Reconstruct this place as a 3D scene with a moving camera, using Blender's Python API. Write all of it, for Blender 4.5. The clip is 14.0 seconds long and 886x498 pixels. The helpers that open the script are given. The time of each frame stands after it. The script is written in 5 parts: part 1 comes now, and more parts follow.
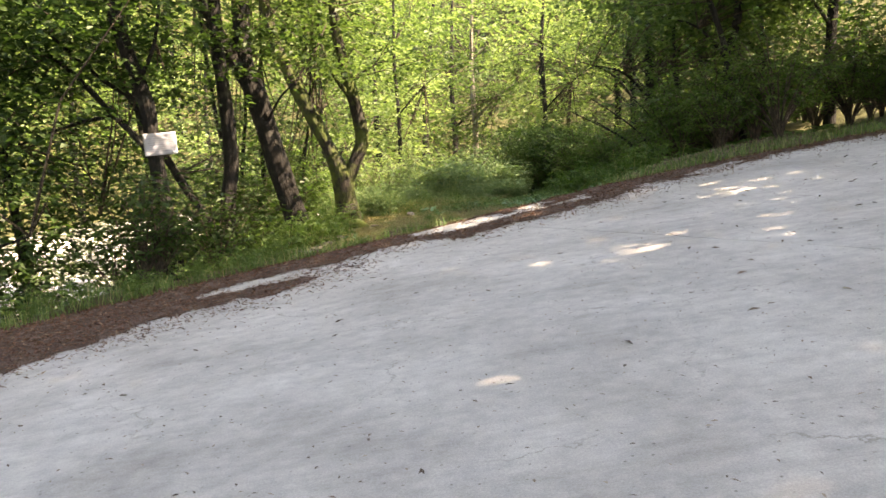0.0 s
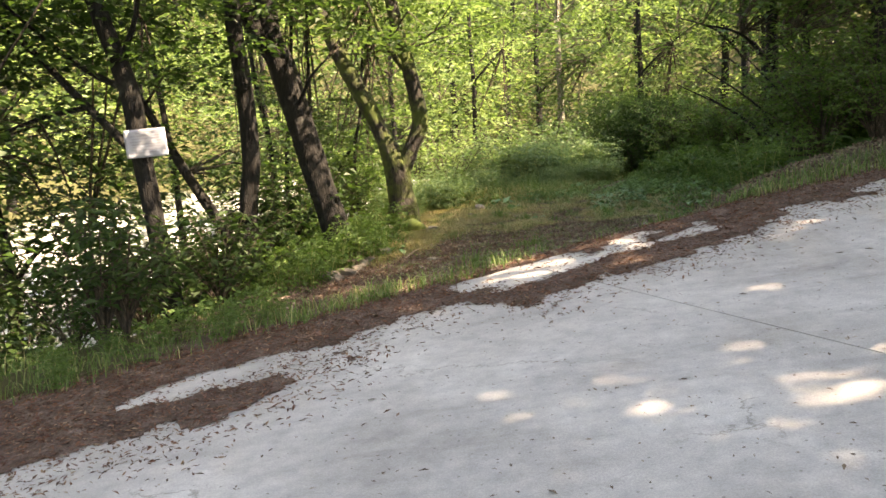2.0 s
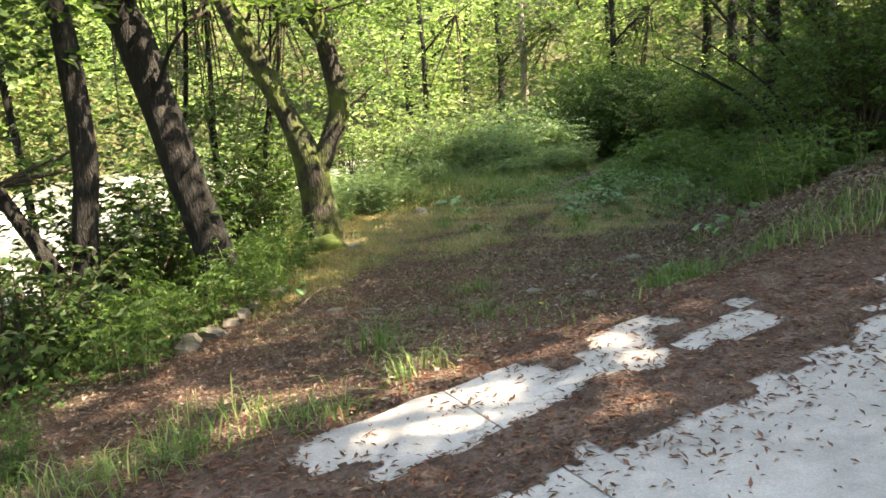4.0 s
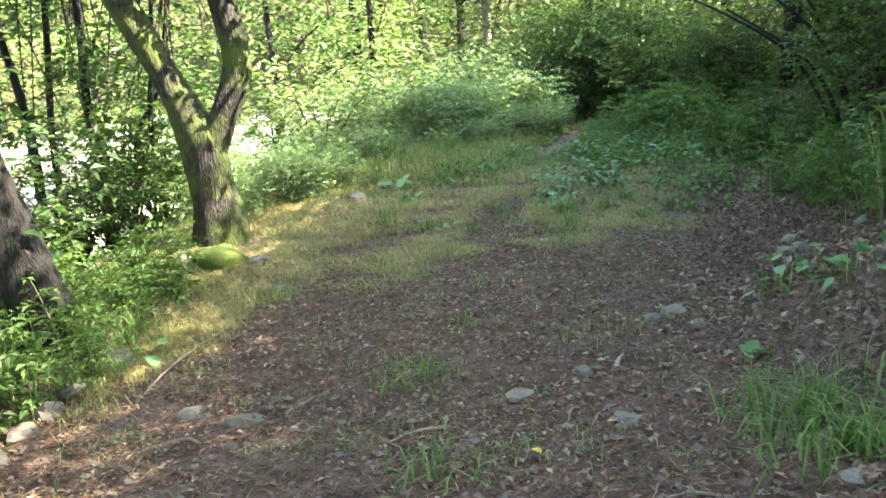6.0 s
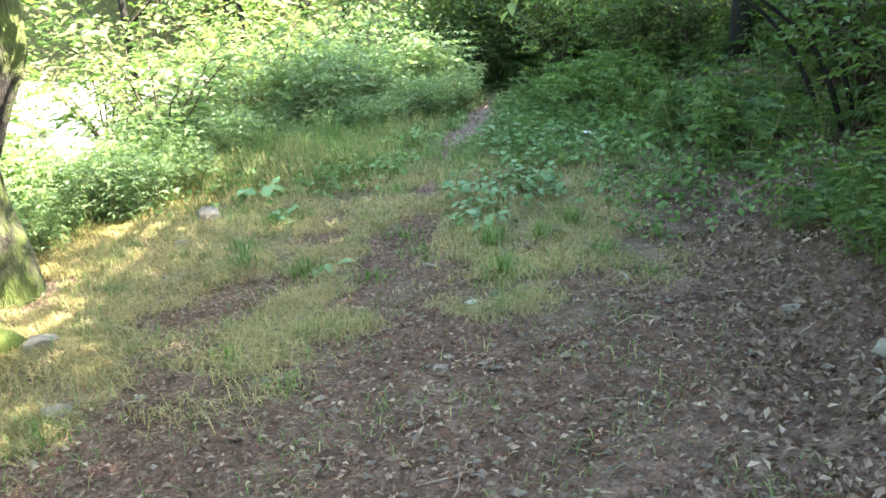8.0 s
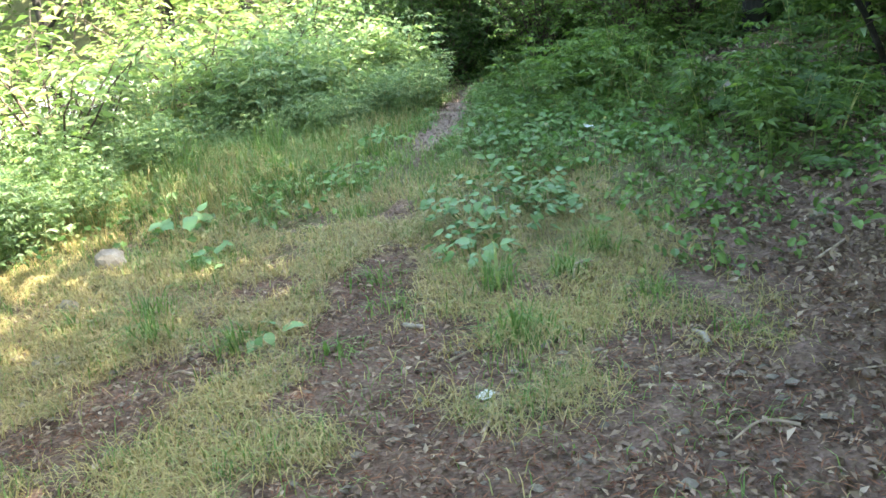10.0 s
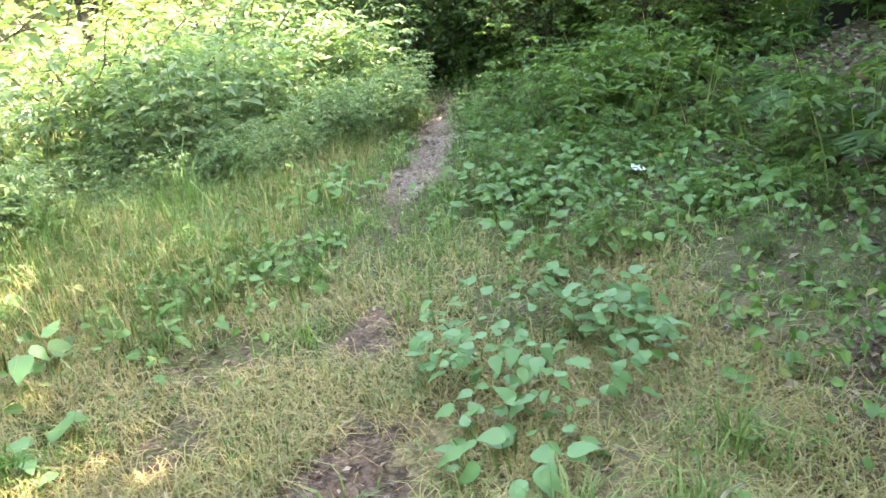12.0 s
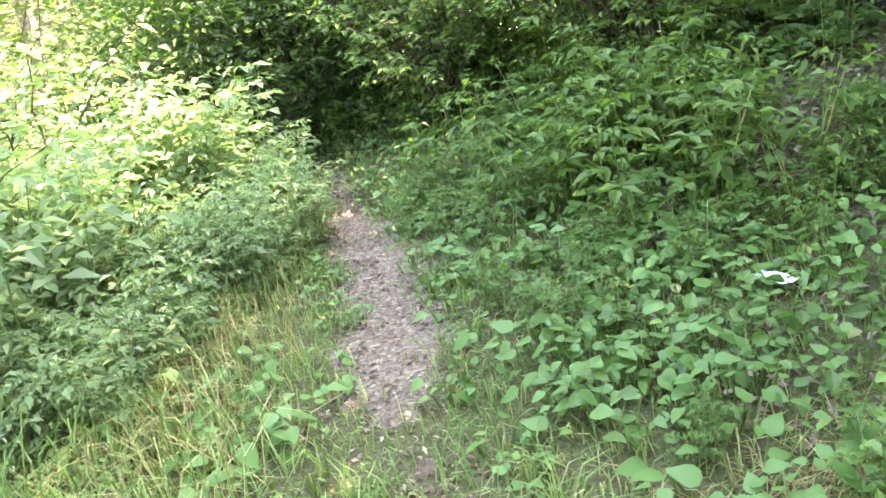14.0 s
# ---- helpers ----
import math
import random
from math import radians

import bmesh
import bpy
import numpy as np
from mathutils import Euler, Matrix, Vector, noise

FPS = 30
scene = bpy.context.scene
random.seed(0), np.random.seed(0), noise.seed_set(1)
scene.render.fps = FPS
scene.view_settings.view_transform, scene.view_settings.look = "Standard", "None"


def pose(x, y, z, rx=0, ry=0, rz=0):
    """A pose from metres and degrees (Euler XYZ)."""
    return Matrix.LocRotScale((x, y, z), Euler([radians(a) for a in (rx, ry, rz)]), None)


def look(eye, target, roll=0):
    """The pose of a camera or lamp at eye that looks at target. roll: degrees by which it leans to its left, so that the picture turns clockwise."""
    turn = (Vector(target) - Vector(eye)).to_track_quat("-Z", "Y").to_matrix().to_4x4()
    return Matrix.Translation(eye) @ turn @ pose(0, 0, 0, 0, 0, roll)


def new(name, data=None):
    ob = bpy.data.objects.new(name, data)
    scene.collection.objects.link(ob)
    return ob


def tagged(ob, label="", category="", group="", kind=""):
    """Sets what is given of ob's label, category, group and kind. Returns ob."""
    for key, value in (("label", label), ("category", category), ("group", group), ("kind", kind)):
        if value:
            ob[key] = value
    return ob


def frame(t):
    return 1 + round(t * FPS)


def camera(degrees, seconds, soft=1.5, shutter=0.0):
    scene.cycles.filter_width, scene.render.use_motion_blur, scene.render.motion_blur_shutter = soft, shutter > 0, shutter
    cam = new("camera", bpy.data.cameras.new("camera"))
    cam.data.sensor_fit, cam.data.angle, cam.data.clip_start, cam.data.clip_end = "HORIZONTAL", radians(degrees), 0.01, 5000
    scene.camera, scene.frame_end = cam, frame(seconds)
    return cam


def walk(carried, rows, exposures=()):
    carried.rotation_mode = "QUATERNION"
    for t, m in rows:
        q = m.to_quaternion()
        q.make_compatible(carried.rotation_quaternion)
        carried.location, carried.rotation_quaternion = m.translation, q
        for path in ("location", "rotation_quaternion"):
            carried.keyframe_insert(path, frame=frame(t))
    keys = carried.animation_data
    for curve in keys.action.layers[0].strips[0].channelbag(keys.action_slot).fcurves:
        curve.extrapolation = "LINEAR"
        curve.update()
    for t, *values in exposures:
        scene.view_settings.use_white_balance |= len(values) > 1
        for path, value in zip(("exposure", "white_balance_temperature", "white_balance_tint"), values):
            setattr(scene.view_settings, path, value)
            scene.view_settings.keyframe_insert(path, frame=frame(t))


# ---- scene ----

# ---- camera and walk ----
cam = camera(54.5, 14.0, soft=1.6)
PATH = [
    (0, (0.139, -0.092, 0.949), (0.11, 1.895, 0.728), -1.5),
    (0.5, (0.25, 0.581, 1.047), (0.176, 2.557, 0.746), -1.9),
    (1, (0.297, 1.177, 1.183), (0.147, 3.14, 0.831), -0.1),
    (1.5, (0.27, 1.966, 1.29), (0.057, 3.926, 0.953), -0.4),
    (2, (0.337, 2.767, 1.375), (0.105, 4.728, 1.063), -1.9),
    (2.5, (0.359, 3.589, 1.419), (0.145, 5.553, 1.111), -1.3),
    (3, (0.425, 4.395, 1.486), (0.26, 6.363, 1.169), -1.6),
    (3.2, (0.449, 4.702, 1.54), (0.289, 6.669, 1.218), -1.8),
    (5.3, (0.569, 7.682, 1.48), (0.408, 9.616, 0.995), -3.0),
    (5.5, (0.553, 7.995, 1.506), (0.4, 9.929, 1.02), -3.2),
    (6, (0.516, 8.715, 1.529), (0.436, 10.648, 1.018), -2.9),
    (6.5, (0.544, 9.378, 1.546), (0.608, 11.292, 0.969), -2.6),
    (7, (0.566, 9.969, 1.587), (0.68, 11.873, 0.987), -2.7),
    (7.5, (0.502, 10.553, 1.588), (0.665, 12.452, 0.981), -2.0),
    (8, (0.518, 11.144, 1.566), (0.685, 13.035, 0.937), -2.0),
    (8.2, (0.509, 11.369, 1.558), (0.671, 13.257, 0.919), -2.0),
    (10.3, (0.602, 13.141, 1.25), (0.868, 15.016, 0.609), -4.5),
    (10.5, (0.647, 13.379, 1.225), (0.914, 15.253, 0.579), -4.7),
    (11, (0.695, 13.928, 1.176), (0.968, 15.796, 0.514), -4.3),
    (11.5, (0.733, 14.524, 1.186), (1.045, 16.383, 0.519), -3.9),
    (12, (0.786, 15.117, 1.219), (1.116, 16.97, 0.544), -4.4),
    (12.5, (0.719, 15.753, 1.207), (1.234, 17.594, 0.617), -5.7),
    (13, (0.685, 16.368, 1.209), (1.327, 18.16, 0.594), -9.8),
    (13.5, (0.642, 17.003, 1.199), (1.338, 18.771, 0.573), -11.8),
    (14, (0.669, 17.642, 1.221), (1.404, 19.375, 0.544), -11.2),
]
walk(cam, [(t, look(eye, target, roll)) for t, eye, target, roll in PATH],
     exposures=[(0.0, 2.72, 9300, 20), (3.2, 2.75, 9000, 16), (5.3, 3.36, 7100, 8), (8.2, 4.12, 7000, 9), (10.3, 4.17, 7200, 10), (14.0, 5.08, 8200, 16)])

# ---- world, sun ----
SUN_FROM = Vector((0.83, -0.13, 1.06)).normalized()
world = bpy.data.worlds.new("sky")
scene.world = world
world.use_nodes = True
wn = world.node_tree
sky = wn.nodes.new("ShaderNodeTexSky")
sky.sky_type = "NISHITA"
sky.sun_disc = False
sky.sun_elevation = math.asin(SUN_FROM.z)
sky.sun_rotation = math.atan2(SUN_FROM.x, SUN_FROM.y)
sky.air_density, sky.dust_density, sky.ozone_density = 1.0, 1.5, 1.0
wn.links.new(sky.outputs[0], wn.nodes["Background"].inputs[0])
wn.nodes["Background"].inputs[1].default_value = 0.15
sun = new("sun", bpy.data.lights.new("sun", "SUN"))
sun.data.energy, sun.data.angle, sun.data.color = 5.0, radians(0.5), (1.0, 0.93, 0.82)
sun.matrix_world = look(SUN_FROM * 60, (0, 0, 0))

# ---- materials ----


def material(name):
    m = bpy.data.materials.new(name)
    m.use_nodes = True
    nt = m.node_tree
    return m, nt, nt.nodes["Principled BSDF"]


def noise_node(nt, scale, detail=4.0, rough=0.6, coord=None):
    n = nt.nodes.new("ShaderNodeTexNoise")
    n.inputs["Scale"].default_value = scale
    n.inputs["Detail"].default_value = detail
    n.inputs["Roughness"].default_value = rough
    if coord is not None:
        nt.links.new(coord, n.inputs["Vector"])
    return n


def ramp(nt, fac, stops):
    r = nt.nodes.new("ShaderNodeValToRGB")
    els = r.color_ramp.elements
    while len(els) < len(stops):
        els.new(0.5)
    for e, (p, c) in zip(els, stops):
        e.position, e.color = p, (*c, 1)
    nt.links.new(fac, r.inputs[0])
    return r.outputs[0]


def mix(nt, fac, a, b, kind="MIX"):
    n = nt.nodes.new("ShaderNodeMix")
    n.data_type, n.blend_type = "RGBA", kind
    for s, v in ((n.inputs[0], fac), (n.inputs[6], a), (n.inputs[7], b)):
        if isinstance(v, (int, float)):
            s.default_value = v
        elif isinstance(v, tuple):
            s.default_value = (*v, 1)
        else:
            nt.links.new(v, s)
    return n.outputs[2]


def math_node(nt, op, a, b):
    n = nt.nodes.new("ShaderNodeMath")
    n.operation = op
    for s, v in ((n.inputs[0], a), (n.inputs[1], b)):
        if isinstance(v, (int, float)):
            s.default_value = v
        else:
            nt.links.new(v, s)
    return n.outputs[0]


def bump(nt, bsdf, height, strength, distance):
    b = nt.nodes.new("ShaderNodeBump")
    b.inputs["Strength"].default_value, b.inputs["Distance"].default_value = strength, distance
    nt.links.new(height, b.inputs["Height"])
    nt.links.new(b.outputs[0], bsdf.inputs["Normal"])


def world_coord(nt):
    return nt.nodes.new("ShaderNodeNewGeometry").outputs["Position"]


def island(nt):
    return nt.nodes.new("ShaderNodeNewGeometry").outputs["Random Per Island"]


def leaf_material(name, stops, through_light=0.45, rough=0.5):
    """Thin green leaf: diffuse, light passing through, a weak gloss."""
    m, nt, b = material(name)
    rnd = island(nt)
    col = ramp(nt, rnd, stops)
    big = noise_node(nt, 0.7, 2.0, 0.5, world_coord(nt))
    col = mix(nt, 0.35, col, ramp(nt, big.outputs[0], [(0.3, (0.45, 0.5, 0.45)), (0.7, (1.25, 1.2, 1.0))]), "MULTIPLY")
    nt.links.new(col, b.inputs["Base Color"])
    b.inputs["Roughness"].default_value = rough
    b.inputs["Specular IOR Level"].default_value = 0.35
    tr = nt.nodes.new("ShaderNodeBsdfTranslucent")
    warm = mix(nt, 1.0, col, (1.15, 1.25, 0.7), "MULTIPLY")
    nt.links.new(warm, tr.inputs[0])
    ms = nt.nodes.new("ShaderNodeMixShader")
    ms.inputs[0].default_value = through_light
    nt.links.new(b.outputs[0], ms.inputs[1])
    nt.links.new(tr.outputs[0], ms.inputs[2])
    nt.links.new(ms.outputs[0], nt.nodes["Material Output"].inputs[0])
    return m


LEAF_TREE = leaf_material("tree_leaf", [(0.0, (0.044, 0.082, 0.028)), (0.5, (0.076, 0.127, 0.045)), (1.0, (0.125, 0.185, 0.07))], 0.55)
# tree leaf made paler and yellower: sunlight put into its colour
LEAF_SUNLIT = leaf_material("sunlit_leaf", [(0.0, (0.11, 0.175, 0.07)), (0.5, (0.185, 0.265, 0.115)), (1.0, (0.28, 0.35, 0.18))], 0.55)
# tree leaf darkened throughout: shade and silhouette put into its colour
LEAF_SHADED = leaf_material("shaded_leaf", [(0.0, (0.024, 0.052, 0.016)), (0.5, (0.042, 0.085, 0.024)), (1.0, (0.07, 0.125, 0.036))])
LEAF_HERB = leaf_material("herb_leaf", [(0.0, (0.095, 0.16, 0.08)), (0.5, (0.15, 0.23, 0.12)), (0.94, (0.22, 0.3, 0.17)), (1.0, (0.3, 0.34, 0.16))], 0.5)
LEAF_LOW = leaf_material("low_leaf", [(0.0, (0.06, 0.14, 0.036)), (0.6, (0.095, 0.195, 0.055)), (1.0, (0.15, 0.26, 0.085))], 0.35, 0.5)
LEAF_COVER = leaf_material("cover_leaf", [(0.0, (0.055, 0.115, 0.032)), (0.5, (0.09, 0.175, 0.05)), (0.92, (0.13, 0.23, 0.068)), (1.0, (0.22, 0.2, 0.08))], 0.3)
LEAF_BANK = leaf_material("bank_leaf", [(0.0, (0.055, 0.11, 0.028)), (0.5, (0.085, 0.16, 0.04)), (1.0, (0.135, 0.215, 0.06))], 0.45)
LEAF_FERN = leaf_material("fern_frond", [(0.0, (0.055, 0.12, 0.035)), (1.0, (0.1, 0.19, 0.055))], 0.35)
LEAF_DOCK = leaf_material("broad_leaf", [(0.0, (0.07, 0.155, 0.06)), (1.0, (0.13, 0.25, 0.1))], 0.25, 0.45)
LEAF_GRASS = leaf_material("grass_blade", [(0.0, (0.085, 0.155, 0.045)), (0.6, (0.14, 0.23, 0.075)), (0.85, (0.22, 0.28, 0.11)), (1.0, (0.42, 0.38, 0.21))], 0.35)
LEAF_TUFT = leaf_material("fresh_grass", [(0.0, (0.065, 0.135, 0.035)), (0.6, (0.115, 0.205, 0.06)), (1.0, (0.22, 0.28, 0.11))], 0.4)
LEAF_STRAW = leaf_material("dry_grass", [(0.0, (0.22, 0.16, 0.07)), (0.45, (0.39, 0.315, 0.16)), (0.75, (0.25, 0.235, 0.1)), (1.0, (0.13, 0.18, 0.055))], 0.25)
LEAF_BROWN = leaf_material("fallen_leaf", [(0.0, (0.075, 0.05, 0.04)), (0.5, (0.16, 0.112, 0.09)), (0.88, (0.25, 0.185, 0.15)), (1.0, (0.38, 0.31, 0.255))], 0.12, 0.7)
LEAF_NEEDLE = leaf_material("needle_litter", [(0.0, (0.06, 0.025, 0.016)), (0.5, (0.14, 0.058, 0.036)), (0.85, (0.21, 0.1, 0.062)), (1.0, (0.32, 0.22, 0.15))], 0.1, 0.75)


def bark_material(name, dark, light, moss):
    m, nt, b = material(name)
    tc = nt.nodes.new("ShaderNodeTexCoord").outputs["Object"]
    mp = nt.nodes.new("ShaderNodeMapping")
    mp.inputs["Scale"].default_value = (1, 1, 0.22)
    nt.links.new(tc, mp.inputs[0])
    v = nt.nodes.new("ShaderNodeTexVoronoi")
    v.feature = "DISTANCE_TO_EDGE"
    v.inputs["Scale"].default_value = 26
    nz = noise_node(nt, 14, 5, 0.65, mp.outputs[0])
    add = nt.nodes.new("ShaderNodeVectorMath")
    add.operation = "MULTIPLY_ADD"
    nt.links.new(nz.outputs[1], add.inputs[0])
    add.inputs[1].default_value = (0.12, 0.12, 0.12)
    nt.links.new(mp.outputs[0], add.inputs[2])
    nt.links.new(add.outputs[0], v.inputs["Vector"])
    ridge = ramp(nt, v.outputs[0], [(0.0, (0, 0, 0)), (0.35, (1, 1, 1))])
    col = mix(nt, ridge, dark, light)
    col = mix(nt, 0.5, col, ramp(nt, nz.outputs[0], [(0.3, (0.5, 0.5, 0.5)), (0.7, (1.2, 1.15, 1.1))]), "MULTIPLY")
    patch = noise_node(nt, 3.2, 4, 0.6, tc)
    mask = ramp(nt, patch.outputs[0], [(0.62 - 0.3 * moss, (0, 0, 0)), (0.74 - 0.25 * moss, (1, 1, 1))])
    col = mix(nt, mask, col, (0.075, 0.1, 0.02) if moss > 0.3 else tuple(0.7 * k + 0.3 * d for k, d in zip(light, (0.12, 0.12, 0.1))))
    nt.links.new(col, b.inputs["Base Color"])
    b.inputs["Roughness"].default_value = 0.9
    h = math_node(nt, "ADD", math_node(nt, "MULTIPLY", ridge, 1.0), math_node(nt, "MULTIPLY", nz.outputs[0], 0.5))
    bump(nt, b, h, 0.9, 0.02)
    return m


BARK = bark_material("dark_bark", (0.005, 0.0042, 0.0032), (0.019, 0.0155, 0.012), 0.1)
BARK_MOSS = bark_material("mossy_bark", (0.013, 0.011, 0.009), (0.062, 0.052, 0.04), 0.62)
PALE_BARK = bark_material("pale_bark", (0.16, 0.14, 0.11), (0.42, 0.39, 0.33), 0.0)
TWIG = bark_material("twig_bark", (0.04, 0.03, 0.02), (0.13, 0.1, 0.07), 0.0)


def concrete_material():
    m, nt, b = material("road_concrete")
    p = world_coord(nt)
    grain = noise_node(nt, 120, 3, 0.7, p)
    mid = noise_node(nt, 9, 5, 0.65, p)
    big = noise_node(nt, 0.9, 4, 0.6, p)
    col = ramp(nt, big.outputs[0], [(0.3, (0.38, 0.36, 0.335)), (0.7, (0.585, 0.565, 0.535))])
    col = mix(nt, 0.55, col, ramp(nt, mid.outputs[0], [(0.32, (0.68, 0.68, 0.69)), (0.68, (1.15, 1.14, 1.12))]), "MULTIPLY")
    col = mix(nt, 0.5, col, ramp(nt, grain.outputs[0], [(0.3, (0.6, 0.6, 0.6)), (0.7, (1.25, 1.25, 1.25))]), "MULTIPLY")
    pits = nt.nodes.new("ShaderNodeTexVoronoi")
    pits.inputs["Scale"].default_value = 16
    nt.links.new(p, pits.inputs["Vector"])
    pm = ramp(nt, pits.outputs[0], [(0.05, (0.35, 0.33, 0.31)), (0.13, (1, 1, 1))])
    col = mix(nt, 0.8, col, pm, "MULTIPLY")
    # long dark tyre and water streaks along the road
    mp = nt.nodes.new("ShaderNodeMapping")
    mp.inputs["Rotation"].default_value = (0, 0, -math.atan2(0.507, 0.862))
    mp.inputs["Scale"].default_value = (0.5, 3.2, 1)
    nt.links.new(p, mp.inputs[0])
    streak = noise_node(nt, 1.6, 5, 0.7, mp.outputs[0])
    col = mix(nt, 0.6, col, ramp(nt, streak.outputs[0], [(0.3, (0.74, 0.73, 0.72)), (0.5, (1, 1, 1)), (0.72, (1.08, 1.07, 1.05))]), "MULTIPLY")
    # hairline cracks with a shape of their own
    cr = nt.nodes.new("ShaderNodeTexVoronoi")
    cr.feature = "DISTANCE_TO_EDGE"
    cr.inputs["Scale"].default_value = 0.55
    add = nt.nodes.new("ShaderNodeVectorMath")
    add.operation = "MULTIPLY_ADD"
    wob = noise_node(nt, 2.5, 5, 0.7, p)
    nt.links.new(wob.outputs[1], add.inputs[0])
    add.inputs[1].default_value = (0.5, 0.5, 0.5)
    nt.links.new(p, add.inputs[2])
    nt.links.new(add.outputs[0], cr.inputs["Vector"])
    cm = ramp(nt, cr.outputs[0], [(0.0, (0.55, 0.53, 0.5)), (0.006, (1, 1, 1))])
    col = mix(nt, ramp(nt, big.outputs[0], [(0.5, (0, 0, 0)), (0.6, (1, 1, 1))]), col, mix(nt, 1.0, col, cm, "MULTIPLY"))
    nt.links.new(col, b.inputs["Base Color"])
    b.inputs["Roughness"].default_value = 0.85
    h = math_node(nt, "ADD", math_node(nt, "MULTIPLY", mid.outputs[0], 0.8), math_node(nt, "MULTIPLY", grain.outputs[0], 0.5))
    bump(nt, b, h, 0.5, 0.012)
    return m


CONCRETE = concrete_material()


def ground_material():
    m, nt, b = material("forest_soil")
    p = world_coord(nt)
    at = nt.nodes.new("ShaderNodeAttribute")
    at.attribute_name = "cover"
    sep = nt.nodes.new("ShaderNodeSeparateColor")
    nt.links.new(at.outputs[0], sep.inputs[0])
    fine = noise_node(nt, 60, 5, 0.75, p)
    mid = noise_node(nt, 7, 5, 0.65, p)
    big = noise_node(nt, 1.1, 4, 0.6, p)
    chips = nt.nodes.new("ShaderNodeTexVoronoi")
    chips.inputs["Scale"].default_value = 55
    nt.links.new(p, chips.inputs["Vector"])
    soil = ramp(nt, mid.outputs[0], [(0.3, (0.06, 0.042, 0.034)), (0.55, (0.13, 0.093, 0.076)), (0.75, (0.215, 0.163, 0.136))])
    soil = mix(nt, 0.6, soil, ramp(nt, chips.outputs[1], [(0.0, (0.45, 0.42, 0.4)), (1.0, (1.5, 1.4, 1.35))]), "MULTIPLY")
    straw = ramp(nt, fine.outputs[0], [(0.3, (0.085, 0.07, 0.038)), (0.7, (0.25, 0.205, 0.115))])
    green = ramp(nt, fine.outputs[0], [(0.3, (0.045, 0.042, 0.024)), (0.7, (0.11, 0.115, 0.05))])
    edge = math_node(nt, "ADD", math_node(nt, "SUBTRACT", mid.outputs[0], 0.5), math_node(nt, "SUBTRACT", big.outputs[0], 0.5))
    w1 = math_node(nt, "ADD", sep.outputs[0], math_node(nt, "MULTIPLY", edge, 1.6))
    w2 = math_node(nt, "ADD", sep.outputs[1], math_node(nt, "MULTIPLY", edge, -1.4))
    col = mix(nt, ramp(nt, w1, [(0.4, (0, 0, 0)), (0.6, (1, 1, 1))]), soil, straw)
    col = mix(nt, ramp(nt, w2, [(0.4, (0, 0, 0)), (0.6, (1, 1, 1))]), col, green)
    trod = ramp(nt, chips.outputs[1], [(0.0, (0.085, 0.064, 0.052)), (0.6, (0.15, 0.115, 0.094)), (1.0, (0.25, 0.2, 0.17))])
    col = mix(nt, ramp(nt, math_node(nt, "ADD", sep.outputs[2], math_node(nt, "MULTIPLY", edge, 1.9)), [(0.4, (0, 0, 0)), (0.6, (1, 1, 1))]), col, trod)
    nt.links.new(col, b.inputs["Base Color"])
    b.inputs["Roughness"].default_value = 0.95
    b.inputs["Specular IOR Level"].default_value = 0.15
    h = math_node(nt, "ADD", math_node(nt, "MULTIPLY", chips.outputs[0], 0.6), mid.outputs[0])
    bump(nt, b, h, 0.9, 0.03)
    return m


SOIL = ground_material()


def stone_material(name, dark, light, moss=0.0):
    m, nt, b = material(name)
    tc = world_coord(nt)
    a = noise_node(nt, 6, 6, 0.65, tc)
    g = noise_node(nt, 90, 3, 0.7, tc)
    col = ramp(nt, a.outputs[0], [(0.3, dark), (0.7, light)])
    col = mix(nt, 0.5, col, ramp(nt, g.outputs[0], [(0.3, (0.65, 0.65, 0.65)), (0.7, (1.2, 1.2, 1.2))]), "MULTIPLY")
    if moss:
        mm = noise_node(nt, 5, 4, 0.7, tc)
        col = mix(nt, ramp(nt, mm.outputs[0], [(0.55 - 0.35 * moss, (0, 0, 0)), (0.7 - 0.35 * moss, (1, 1, 1))]), col,
                  ramp(nt, g.outputs[0], [(0.3, (0.03, 0.052, 0.006)), (0.7, (0.1, 0.135, 0.02))]))
    nt.links.new(col, b.inputs["Base Color"])
    b.inputs["Roughness"].default_value = 0.88
    bump(nt, b, math_node(nt, "ADD", a.outputs[0], math_node(nt, "MULTIPLY", g.outputs[0], 0.3)), 0.7, 0.03)
    return m


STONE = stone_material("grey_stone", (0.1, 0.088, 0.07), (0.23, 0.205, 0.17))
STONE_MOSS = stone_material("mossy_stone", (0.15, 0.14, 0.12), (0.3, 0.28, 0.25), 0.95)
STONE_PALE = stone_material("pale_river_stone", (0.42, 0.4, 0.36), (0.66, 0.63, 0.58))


def water_material():
    m, nt, b = material("stream_water")
    p = world_coord(nt)
    n1 = noise_node(nt, 2.2, 5, 0.65, p)
    n2 = noise_node(nt, 0.8, 4, 0.6, p)
    foam = ramp(nt, math_node(nt, "ADD", n1.outputs[0], math_node(nt, "MULTIPLY", n2.outputs[0], 0.5)), [(0.68, (0.07, 0.08, 0.06)), (0.92, (0.66, 0.66, 0.62))])
    nt.links.new(foam, b.inputs["Base Color"])
    b.inputs["Roughness"].default_value = 0.22
    bump(nt, b, n1.outputs[0], 0.6, 0.12)
    return m


WATER = water_material()


